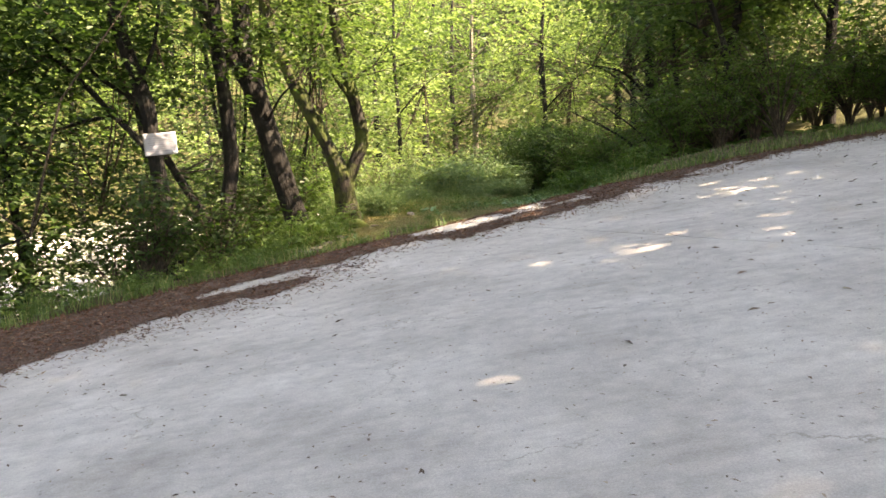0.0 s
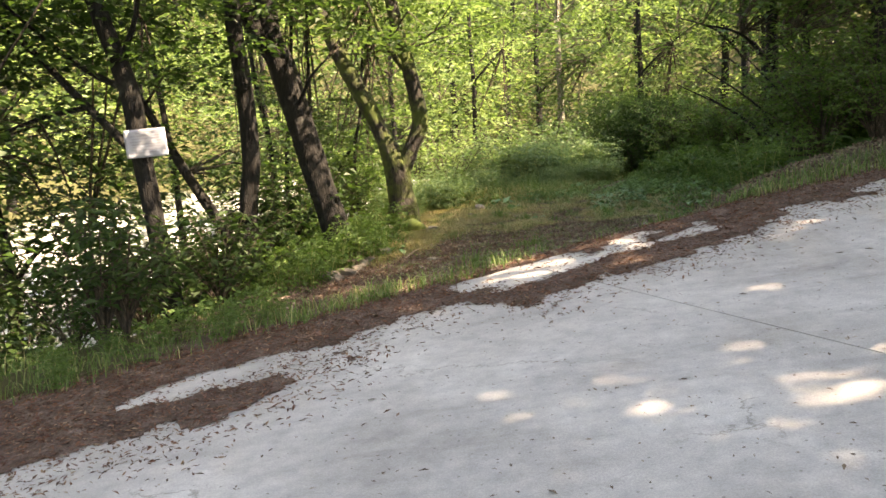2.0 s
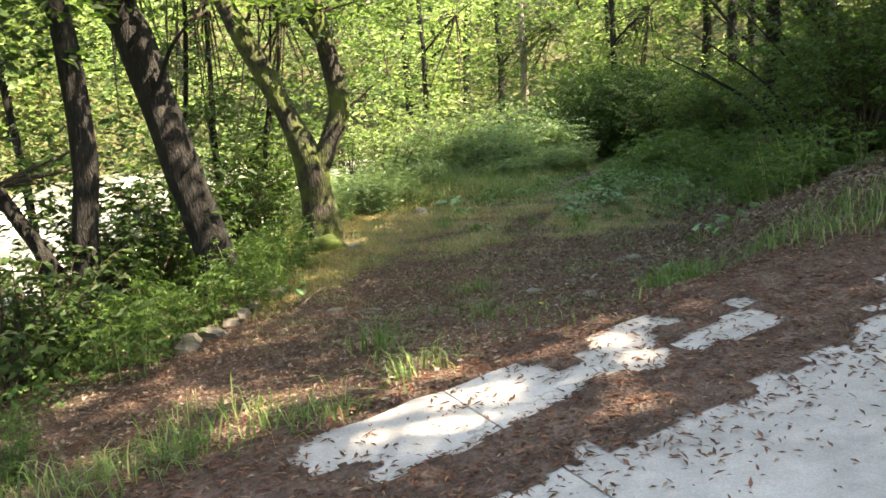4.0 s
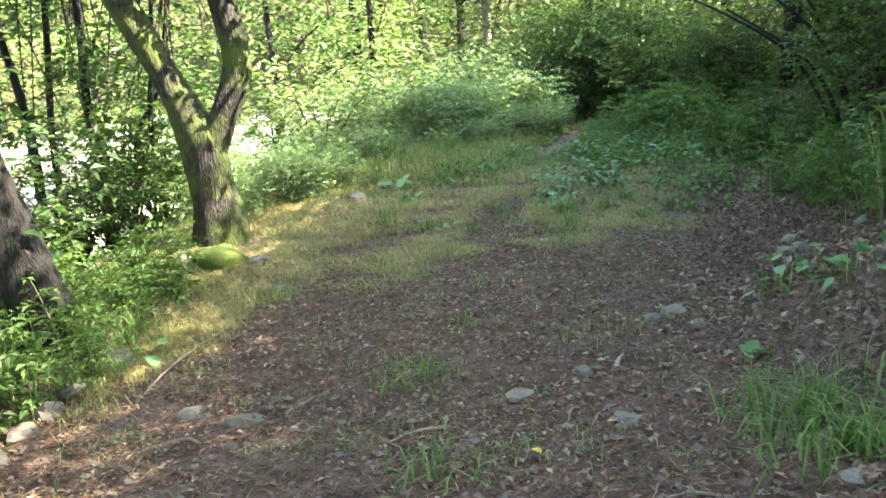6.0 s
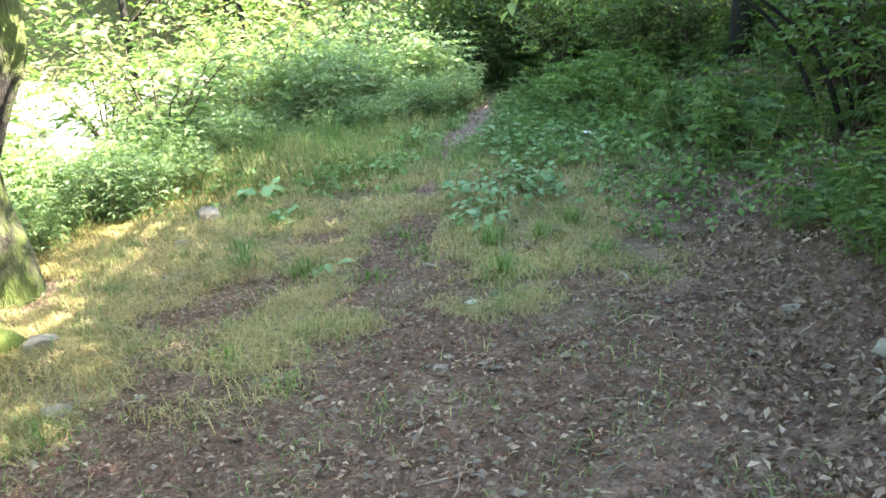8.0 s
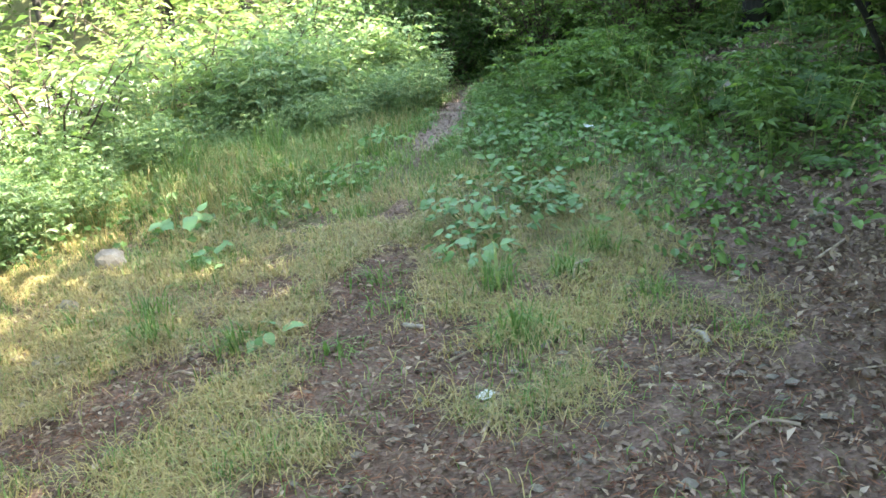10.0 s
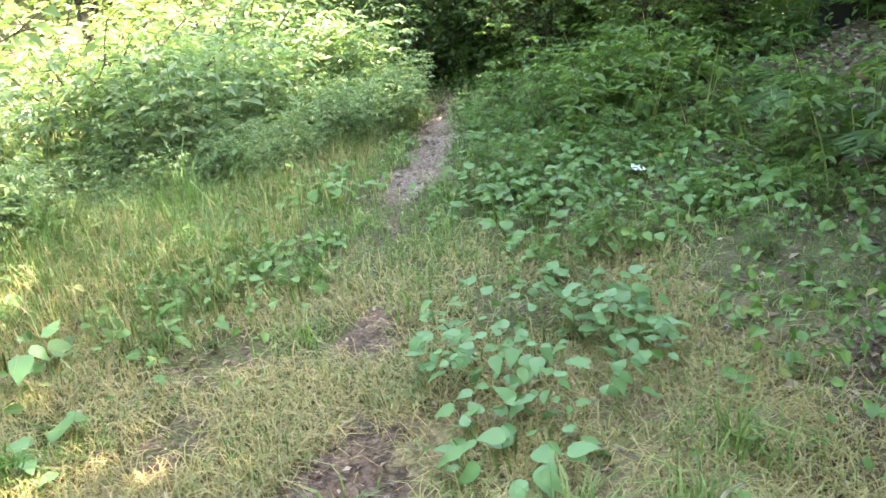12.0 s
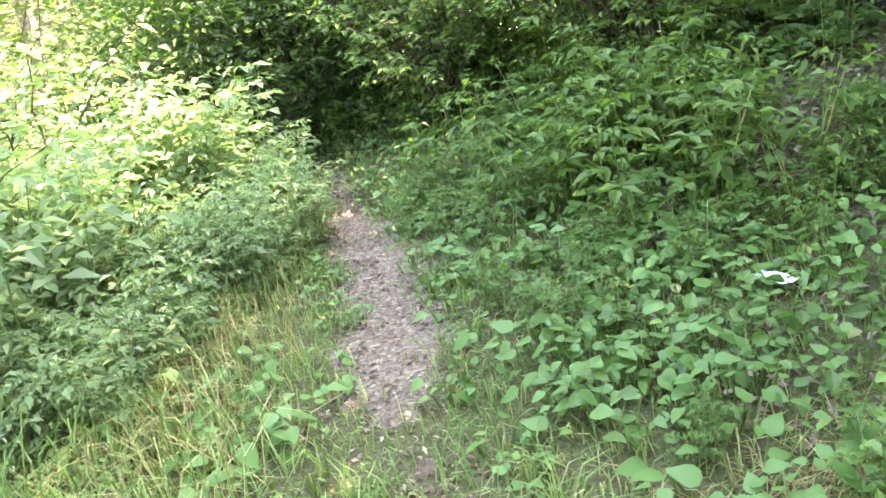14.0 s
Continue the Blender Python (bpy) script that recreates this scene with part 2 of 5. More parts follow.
def plain(name, colour, rough=0.6, speck=0.15, scale=30):
    m, nt, b = material(name)
    n = noise_node(nt, scale, 4, 0.6, world_coord(nt))
    lo, hi = tuple(c * (1 - speck) for c in colour), tuple(min(1, c * (1 + speck)) for c in colour)
    nt.links.new(ramp(nt, n.outputs[0], [(0.3, lo), (0.7, hi)]), b.inputs["Base Color"])
    b.inputs["Roughness"].default_value = rough
    return m


PAPER = plain("notice_paper", (0.42, 0.42, 0.46), 0.5, 0.06, 12)
INK = plain("notice_ink", (0.34, 0.34, 0.37), 0.6)
SCRAP = plain("white_scrap", (0.5, 0.52, 0.52), 0.4, 0.1)
DEADWOOD = plain("weathered_wood", (0.24, 0.19, 0.14), 0.85, 0.4, 25)
PALE_WOOD = plain("pale_dry_wood", (0.25, 0.225, 0.195), 0.85, 0.3, 40)
RUSTY_LOG = plain("orange_brown_log", (0.19, 0.115, 0.055), 0.85, 0.4, 14)

# ---- lie of the land ----
RIVER = -2.1
UD, VD = Vector((0.862, 0.507)), Vector((-0.507, 0.862))   # along and across the road


def road_z(x, y):
    return -0.36 + 0.14 * x + 0.055 * y


def lip_v(u):
    """Outer edge of the concrete, across the road, at u along it."""
    k = np.maximum(0, np.minimum(np.asarray(u, float), 16) - 6)
    return 8.02 - 0.05 * k * k


def step(a, b, v):
    t = np.clip((np.asarray(v, float) - a) / (b - a), 0, 1)
    return t * t * (3 - 2 * t)


def ground_z(x, y):
    x, y = np.asarray(x, float), np.asarray(y, float)
    u, v = x * UD.x + y * UD.y, x * VD.x + y * VD.y
    d = v - lip_v(u)
    zr = -0.36 + 0.14 * np.clip(x, -40, 40) + 0.055 * np.clip(y, -40, 40)
    zp = np.interp(y, [8, 10, 11.5, 13.5, 16.5, 20, 22.5, 25, 34], [0.2, 0.1, 0, -0.14, -0.36, -0.26, -0.32, -0.45, -0.8])
    zp = zp + np.interp(y, [12.5, 16], [0.14, 0.035]) * np.clip(x - 0.9, -4, 4)
    xb = np.interp(y, [9, 12.5, 14, 17, 20, 25, 32], [1.6, 1.75, 2.1, 2.7, 2.8, 3.0, 3.3])
    s = np.interp(y, [12.5, 14.5, 18, 24], [0.85, 0.55, 0.32, 0.34])
    e = np.maximum(0, x - xb)
    rise = s * e * e / (e + 0.4)
    top = np.maximum(0.3, zr - 0.02 - zp)
    near = top * (1 - np.exp(-rise / top))
    far = 9 * (1 - np.exp(-rise / 9))
    zp = zp + near + (far - near) * step(14, 19, y)
    xl = np.interp(y, [5, 9, 12, 14, 16.5, 19, 24, 32], [-4.0, -3.3, -2.6, -3.0, -2.9, -2.6, -2.0, -2.0])
    f = np.maximum(0, xl - x)
    zp = zp - 0.85 * f * f / (f + 0.8)
    zp = np.maximum(zp, RIVER - 0.35)
    zp = zp + 24 * step(-17, -48, x) + 26 * step(42, 85, y)
    w = step(-0.05, 1.3, d)
    z = np.where(d < 0, zr - 0.06, (zr - 0.03) * (1 - w) + zp * w)
    behind = np.maximum(0, -2.6 - v)
    return np.where(v < -2.6, zr - 0.06 + 6 * (1 - np.exp(-0.25 * behind / 6)), z)


def gz(x, y):
    return float(ground_z(x, y))


# ---- mesh helpers ----


def soup(name, verts, faces, mat, smooth=False):
    """A mesh from arrays: verts (n, 3), faces (m, 3) or (m, 4)."""
    me = bpy.data.meshes.new(name)
    verts, faces = np.asarray(verts, np.float32), np.asarray(faces, np.int32)
    k = faces.shape[1]
    me.vertices.add(len(verts))
    me.vertices.foreach_set("co", verts.ravel())
    me.loops.add(faces.size)
    me.loops.foreach_set("vertex_index", faces.ravel())
    me.polygons.add(len(faces))
    me.polygons.foreach_set("loop_start", np.arange(0, faces.size, k, dtype=np.int32))
    me.polygons.foreach_set("use_smooth", np.full(len(faces), smooth))
    me.update(calc_edges=True)
    me.materials.append(mat)
    return me


def part(name, data, parent, label=""):
    ob = new(name, data)
    ob.parent = parent
    return tagged(ob, label)


def mesh_of(name, bm, mat, smooth=True):
    me = bpy.data.meshes.new(name)
    bm.to_mesh(me)
    bm.free()
    for p in me.polygons:
        p.use_smooth = smooth
    me.materials.append(mat)
    return me


def unit(a):
    return a / np.maximum(1e-9, np.linalg.norm(a, axis=1, keepdims=True))


def leaves(rng, at, up, size, width=0.55, along=None, flat=0.5, fine=False, droop=0.15):
    """Arrays of leaf blades at points 'at', facing about 'up'. Returns verts, faces."""
    n = len(at)
    nrm = unit(up + rng.normal(0, flat, (n, 3)))
    d = rng.normal(0, 1, (n, 3)) if along is None else along + rng.normal(0, 0.3, (n, 3))
    d = unit(d - nrm * np.sum(d * nrm, 1, keepdims=True))
    side = np.cross(d, nrm)
    ln = (size * rng.uniform(0.6, 1.35, n))[:, None]
    wd = ln * width * rng.uniform(0.8, 1.2, n)[:, None] * 0.5
    if not fine:
        mid = at + d * ln * 0.45
        v = np.stack([at, mid - side * wd + nrm * wd * 0.35, at + d * ln - nrm * ln * droop, mid + side * wd + nrm * wd * 0.35], 1)
        base = np.arange(n)[:, None] * 4
        f = np.concatenate([base + [0, 1, 2], base + [0, 2, 3]], 1).reshape(-1, 3)
        return v.reshape(-1, 3), f
    s1, s2, tip = at + d * ln * 0.3, at + d * ln * 0.7 - nrm * ln * droop * 0.5, at + d * ln - nrm * ln * droop * 1.6
    v = np.stack([at, s1, s2, tip, s1 - side * wd + nrm * wd * 0.3, s1 + side * wd + nrm * wd * 0.3,
                  s2 - side * wd * 0.75 + nrm * wd * 0.2, s2 + side * wd * 0.75 + nrm * wd * 0.2], 1)
    base = np.arange(n)[:, None] * 8
    tri = [[0, 4, 1], [0, 1, 5], [1, 4, 6], [1, 6, 2], [1, 2, 7], [1, 7, 5], [2, 6, 3], [2, 3, 7]]
    f = np.concatenate([base + t for t in tri], 1).reshape(-1, 3)
    return v.reshape(-1, 3), f


def blades(rng, at, height, width, lean=0.5):
    """Grass blades, three triangles each, bent over. Returns verts, faces."""
    n = len(at)
    a = rng.uniform(0, 2 * np.pi, n)
    d = np.stack([np.cos(a), np.sin(a), np.zeros(n)], 1)
    side = np.stack([-np.sin(a), np.cos(a), np.zeros(n)], 1)
    h = (height * rng.uniform(0.5, 1.3, n))[:, None]
    w = (width * rng.uniform(0.7, 1.3, n))[:, None] / 2
    k = (lean * rng.uniform(0.2, 1.4, n))[:, None]
    up = np.array([[0, 0, 1.0]])
    m = at + up * h * 0.6 + d * h * k * 0.3
    t = at + up * h * np.maximum(0.1, 1 - k * 0.35) + d * h * k
    v = np.stack([at - side * w, at + side * w, m - side * w * 0.8, m + side * w * 0.8, t], 1)
    base = np.arange(n)[:, None] * 5
    f = np.concatenate([base + [0, 1, 3], base + [0, 3, 2], base + [2, 3, 4]], 1).reshape(-1, 3)
    return v.reshape(-1, 3), f


def tube(points, radii, sides=10, rough=0.0, seed=0):
    """Arrays of a tapered tube along points."""
    pts = [Vector(p) for p in points]
    vs, fs = [], []
    x = Vector((1, 0.13, 0.05))
    for i, p in enumerate(pts):
        d = (pts[min(i + 1, len(pts) - 1)] - pts[max(i - 1, 0)]).normalized()
        x = (x - d * x.dot(d)).normalized()
        y = d.cross(x)
        for j in range(sides):
            a = 2 * math.pi * j / sides
            o = x * math.cos(a) + y * math.sin(a)
            r = radii[i] * (1 + rough * noise.noise(p * 2.3 + o * 1.4 + Vector((seed, 0, 0))))
            vs.append(p + o * r)
    for i in range(len(pts) - 1):
        for j in range(sides):
            a, b = i * sides + j, i * sides + (j + 1) % sides
            fs.append((a, b, b + sides, a + sides))
    return [tuple(v) for v in vs], fs


def curve_points(keys, n):
    """Smooth points through keys of (x, y, z, radius)."""
    k = np.array(keys, float)
    t = np.linspace(0, len(k) - 1, n)
    out = []
    for q in t:
        i = min(int(q), len(k) - 2)
        f = q - i
        p0, p1, p2, p3 = k[max(i - 1, 0)], k[i], k[i + 1], k[min(i + 2, len(k) - 1)]
        out.append(0.5 * (2 * p1 + (p2 - p0) * f + (2 * p0 - 5 * p1 + 4 * p2 - p3) * f * f + (3 * p1 - p0 - 3 * p2 + p3) * f ** 3))
    return np.array(out)


def joined(chunks):
    vs, fs, o = [], [], 0
    for v, f in chunks:
        vs.append(np.asarray(v, float).reshape(-1, 3))
        fs.append(np.asarray(f) + o)
        o += len(vs[-1])
    return np.concatenate(vs), np.concatenate(fs)


def limb_mesh(name, keys, mat, sides=10, n=22, rough=0.12, seed=0):
    p = curve_points(keys, n)
    v, f = tube(p[:, :3], p[:, 3], sides, rough, seed)
    return soup(name, v, f, mat, True)


def spray_leaves(rng, centres, radius, per, size, spread_up=0.08, width=0.6, flat=0.32, fine=False):
    """Flat sprays of leaves round twig ends."""
    c = np.repeat(np.asarray(centres, float), per, 0)
    n = len(c)
    a, r = rng.uniform(0, 2 * np.pi, n), np.sqrt(rng.uniform(0, 1, n)) * radius * np.repeat(rng.uniform(0.6, 1.3, len(centres)), per)
    tilt = np.repeat(rng.normal(0, 0.2, (len(centres), 2)), per, 0)
    dx, dy = np.cos(a) * r, np.sin(a) * r
    off = np.stack([dx, dy, tilt[:, 0] * dx + tilt[:, 1] * dy - 0.25 * r * r / radius + rng.normal(0, spread_up * radius, n)], 1)
    out = np.stack([np.cos(a), np.sin(a), np.zeros(n)], 1)
    return leaves(rng, c + off, np.array([[0, 0, 1.0]]), size, width, along=out * 0.8, flat=flat, fine=fine)


def twigs(rng, origins, ends, r0=0.012):
    out = []
    for o, e in zip(origins, ends):
        o, e = np.asarray(o, float), np.asarray(e, float)
        m = (o + e) / 2 + rng.normal(0, 0.12, 3) + [0, 0, 0.1]
        out.append(tube([tuple(o), tuple(m), tuple(e)], [r0, r0 * 0.7, r0 * 0.3], 4))
    return out


# ---- things that grow ----


# ground meant to get sun flecks; crowns are cut open towards them: x, y, reach
FLECKS = [(u * UD.x + v * VD.x, u * UD.y + v * VD.y, r) for u, v, r in ((4.0, 8.75, 0.62), (4.55, 8.6, 0.74), (5.05, 8.45, 0.55), (4.6, 7.55, 0.3), (5.7, 8.0, 0.35), (6.35, 7.85, 0.35), (3.95, 4.9, 0.6), (3.3, 5.2, 0.45),
                                                                        (6.65, 6.2, 0.7), (5.2, 4.8, 0.55), (7.7, 5.0, 0.55))]
FLECKS += [(1.4, 9.95, 0.35), (0.2, 10.5, 0.3), (-1.75, 12.6, 0.25)]


def shades_fleck(c):
    """True for crown places on the sun's way to a fleck's ground."""
    hit = np.zeros(len(c), bool)
    s_ = np.array(SUN_FROM)
    for x, y, r in FLECKS:
        q = c - [x, y, gz(x, y)]
        hit |= np.linalg.norm(q - (q @ s_)[:, None] * s_, axis=1) < r
    return hit


def tree(label, trunk, limbs=(), crown=(), sprays=90, per=60, leaf=0.11, radius=0.75, mat=None, bark=None, seed=1, sides=14, group="", twig_count=40):
    """A tree: trunk and limbs from keys (x, y, z, radius) and a crown of leaf sprays in ellipsoids (cx, cy, cz, rx, ry, rz)."""
    rng = np.random.default_rng(seed)
    base = trunk[0]
    top = tagged(new("tree"), label, "tree", group)
    top.location = base[:3]
    sh = np.array([*base[:3], 0])
    tr = [tuple(np.array(k) - sh) for k in trunk]
    flare = [(tr[0][0], tr[0][1], tr[0][2] - 0.35, tr[0][3] * 1.35), (*tr[0][:3], tr[0][3] * 1.12), *tr[1:]]
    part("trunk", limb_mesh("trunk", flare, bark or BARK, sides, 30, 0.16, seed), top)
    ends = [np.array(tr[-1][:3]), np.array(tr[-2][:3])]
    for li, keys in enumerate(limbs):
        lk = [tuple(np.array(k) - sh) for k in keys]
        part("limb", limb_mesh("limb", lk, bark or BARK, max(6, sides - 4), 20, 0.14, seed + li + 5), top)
        ends += [np.array(k[:3]) for k in lk[1:]]
    if crown:
        cs = []
        share = np.array([c[3] * c[4] * c[5] for c in crown])
        share = share ** 0.75
        share = share / share.sum()
        for c, q in zip(crown, share):
            n = max(3, int(sprays * q))
            d = unit(rng.normal(0, 1, (n, 3))) * (rng.uniform(0.15, 1, n) ** 0.45)[:, None]
            cs.append(d * [c[3], c[4], c[5]] + [c[0], c[1], c[2]] - sh[:3])
        cs = np.concatenate(cs)
        # drop sprays that would block a chosen sun fleck
        cs = cs[~shades_fleck(cs + sh[:3])]
        v, f = spray_leaves(rng, cs, radius, per, leaf)
        part("crown", soup("crown", v, f, mat or LEAF_TREE), top)
        ends = np.array(ends)
        pick = cs[rng.permutation(len(cs))[:twig_count]]
        near = [ends[np.argmin(np.linalg.norm(ends - p, axis=1))] for p in pick]
        v, f = joined(twigs(rng, near, pick, 0.02))
        tagged(part("twig", soup("twig", v, f, TWIG, True), top), kind="stuff")
    return top


def shrub_meshes(seed, height, spread, sprays, per, leaf, mat, width=0.55, fine=False, stems=7, stem_mat=None):
    """Foliage and stem meshes of one shrub, round the origin."""
    rng = np.random.default_rng(seed)
    a = rng.uniform(0, 2 * np.pi, sprays)
    h = rng.uniform(0.08, 1, sprays)
    r = spread * np.sqrt(rng.uniform(0, 1, sprays)) * (0.45 + 0.75 * np.sin(np.pi * np.clip(h * 0.8 + 0.12, 0, 1)))
    c = np.stack([np.cos(a) * r, np.sin(a) * r, h * height], 1)
    v, f = spray_leaves(rng, c, spread * 0.36, per, leaf, 0.2, width, 0.6, fine)
    v[:, 2] = np.maximum(v[:, 2], 0.01)
    fol = soup("foliage", v, f, mat)
    pick = c[rng.permutation(sprays)[:stems * 2]]
    v, f = joined([tube([(0.06 * p[0], 0.06 * p[1], -0.12), (0.4 * p[0] + rng.normal(0, 0.05), 0.4 * p[1], p[2] * 0.55), tuple(p)], [0.018, 0.012, 0.004], 5) for p in pick])
    return fol, soup("stem", v, f, stem_mat or TWIG, True)


def arch_shrub_meshes(seed, height, spread, branches, leaf, mat, width=0.5, droop=0.35, step_len=0.06, stem_mat=None):
    """Arching branches from one root, each with side twigs and leaves set in two rows along them."""
    rng = np.random.default_rng(seed)
    at, al, up, wood = [], [], [], []
    for b in range(branches):
        a = b * 2.399 + rng.uniform(-0.4, 0.4)
        out = np.array([math.cos(a), math.sin(a), 0])
        reach, rise = spread * rng.uniform(0.35, 1.1), height * rng.uniform(0.45, 1.05)
        t = np.linspace(0, 1, 9)[:, None]
        spine = out * reach * t ** 1.3 + np.array([0, 0, 1.0]) * rise * (1.35 * t - droop * t ** 2.6 - (0.35 - droop) * t) + rng.normal(0, 0.02, (9, 3)) * t
        spine[0, 2] = -0.1
        wood.append(tube([tuple(p) for p in spine], np.linspace(0.012, 0.002, 9), 4))
        lines_ = [(spine[3:], out)]
        for k in (3, 4, 5, 6, 7):
            sd = 1 if k % 2 else -1
            side = np.array([-out[1], out[0], 0]) * sd * rng.uniform(0.5, 1.0) + out * 0.6 + [0, 0, rng.uniform(-0.1, 0.3)]
            ln = spread * rng.uniform(0.25, 0.5) * (1.15 - k / 10)
            q = np.linspace(0, 1, 4)[:, None]
            tw = spine[k] + side * ln * q - np.array([0, 0, 0.25]) * ln * q ** 2
            wood.append(tube([tuple(p) for p in tw], np.linspace(0.005, 0.001, 4), 3))
            lines_.append((tw, side))
        for pts, d in lines_:
            seg = np.linalg.norm(np.diff(pts, axis=0), axis=1)
            s_ = np.concatenate([[0], np.cumsum(seg)])
            k = np.arange(0.02, s_[-1], step_len)
            p = np.stack([np.interp(k, s_, pts[:, j]) for j in range(3)], 1)
            d = unit(np.array([d]))[0]
            side = np.array([-d[1], d[0], 0.05])
            sd = np.where(np.arange(len(k)) % 2, 1.0, -1.0)[:, None]
            at.append(p)
            al.append(side * sd + d * 0.55)
            up.append(np.tile([[d[0] * 0.2, d[1] * 0.2, 1.0]], (len(k), 1)))
    at, al, up = np.concatenate(at), np.concatenate(al), np.concatenate(up)
    v, f = leaves(rng, at, up, leaf, width, along=al, flat=0.22, fine=False, droop=0.2)
    v[:, 2] = np.maximum(v[:, 2], 0.01)
    wv, wf = joined(wood)
    return soup("foliage", v, f, mat), soup("stem", wv, wf, stem_mat or TWIG, True)


def stem_herb_meshes(seed, height, spread, stems, leaf, mat, leaflets=5):
    """Upright stems with pairs of compound leaves, larger below and small at the tip."""
    rng = np.random.default_rng(seed)
    at, al, up, size, wood = [], [], [], [], []
    for k in range(stems):
        a, h = rng.uniform(0, 2 * math.pi), height * rng.uniform(0.55, 1.1)
        r0 = spread * math.sqrt(rng.uniform(0, 1)) * 0.6
        base = np.array([r0 * math.cos(a), r0 * math.sin(a), -0.06])
        lean = np.array([math.cos(a), math.sin(a), 0]) * rng.uniform(0.05, 0.35) * h
        t = np.linspace(0, 1, 6)[:, None]
        sp = base + lean * t ** 1.6 + np.array([0, 0, 1.0]) * (h + 0.06) * t
        wood.append(tube([tuple(p) for p in sp], np.linspace(0.006, 0.002, 6), 4))
        n = max(4, int(h / 0.085))
        for j in range(n):
            q = 0.18 + 0.82 * j / (n - 1)
            p = base + lean * q ** 1.6 + np.array([0, 0, 1.0]) * (h + 0.06) * q
            big = (0.45 + 0.75 * math.sin(math.pi * min(1, 0.25 + 0.75 * (1 - q)))) * rng.uniform(0.8, 1.15)
            turn = j * 1.57 + rng.uniform(-0.4, 0.4)
            for sd in (0, math.pi):
                d = np.array([math.cos(turn + sd), math.sin(turn + sd), 0])
                side = np.array([-d[1], d[0], 0])
                ln = leaf * 2.1 * big
                sag = rng.uniform(-0.05, 0.3)
                for m in range(leaflets):
                    row, pair = (m + 1) // 2, (1 if m % 2 else -1) if m else 0
                    f_ = 0.95 - 0.3 * row
                    at.append(p + d * ln * f_ * 0.75 + np.array([0, 0, 1.0]) * ln * (0.32 * f_ - sag * f_ * f_))
                    al.append(d * (1.0 if pair == 0 else 0.45) + side * pair * 0.9 + [0, 0, -0.15])
                    up.append([d[0] * 0.25, d[1] * 0.25, 1.0])
                    size.append(leaf * big * (1.0 if pair == 0 else 0.8))
    v, f = leaves(rng, np.array(at), np.array(up), np.array(size), 0.5, along=np.array(al), flat=0.2)
    v[:, 2] = np.maximum(v[:, 2], 0.01)
    wv, wf = joined(wood)
    return soup("foliage", v, f, mat), soup("stem", wv, wf, LEAF_GRASS, True)


def shrub(meshes, name, label, category, x, y, scale=1.0, turn=0.0, group="", z=None):
    top = tagged(new(name), label, category, group)
    top.matrix_basis = pose(x, y, gz(x, y) if z is None else z, 0, 0, turn) @ Matrix.Scale(scale, 4)
    tagged(part("stem", meshes[1], top), kind="stuff")
    part("foliage", meshes[0], top)
    return top


def stone(x, y, sx, sy, sz, mat, label, seed, turn=0.0, sink=0.35, group="", name="stone", cuts=2):
    """A worn, faceted stone, partly sunk in the soil."""
    bm = bmesh.new()
    bmesh.ops.create_icosphere(bm, subdivisions=cuts, radius=1)
    o = Vector((seed * 3.1, seed * 1.7, 0))
    for v in bm.verts:
        p = v.co.copy()
        k = 1 + 0.45 * noise.noise(p * 1.1 + o) + 0.2 * noise.noise(p * 2.6 + o)
        v.co = Vector([math.copysign(abs(c) ** 0.75, c) for c in p]) * k
        v.co = Vector((v.co.x * sx, v.co.y * sy, v.co.z * sz))
    ob = tagged(new(name, mesh_of(name, bm, mat, cuts > 2)), label, name if name == "stone" else "boulder", group)
    ob.matrix_basis = pose(x, y, gz(x, y) + sz * (1 - 2 * sink), 0, 0, turn)
    return ob

# ---- ground, one sheet to the horizon ----


def lines(lo, hi, fine, far):
    near = np.arange(lo, hi + 1e-6, fine)
    grow = np.cumsum(fine * 1.32 ** np.arange(1, 60))
    grow = grow[grow < far]
    return np.concatenate([(lo - grow)[::-1], near, hi + grow])


GX, GY = lines(-4.5, 5.5, 0.07, 900), lines(7.2, 25.5, 0.07, 900)
TRAIL = ((0.7, 10.0, 1.2), (0.75, 12.5, 1.0), (0.84, 14.6, 0.3), (0.66, 15.8, 0.12), (0.62, 16.7, 0.2), (0.85, 17.5, 0.08), (1.05, 18.3, -0.1), (1.25, 19.3, -0.2), (1.42, 20.0, -0.08),
         (1.55, 20.35, 0.12), (1.74, 20.9, 0.16), (1.9, 21.5, 0.15), (2.12, 22.35, 0.1), (2.36, 23.3, 0.02), (2.6, 24.2, -0.1))



def trail_gap(x, y):
    """Distance to the trodden trail's edge; negative on it."""
    ys = [k[1] for k in TRAIL]
    cx, w = np.interp(y, ys, [k[0] for k in TRAIL]), np.interp(y, ys, [k[2] for k in TRAIL])
    wob = 0.16 * np.sin(np.asarray(x) * 5.1 + np.asarray(y) * 3.7) + 0.14 * np.sin(np.asarray(y) * 6.3 - np.asarray(x) * 4.4) + 0.1 * np.sin(np.asarray(y) * 13.1 + np.asarray(x) * 11.7)
    ragged = 0.05 * np.sin(np.asarray(y) * 9.7 + np.asarray(x) * 3.1) + 0.035 * np.sin(np.asarray(y) * 23.0 - np.asarray(x) * 17.0)
    return np.abs(np.asarray(x) - cx) - w + 0.6 * wob * step(13.5, 14.5, y) * step(20.5, 19, y) + ragged


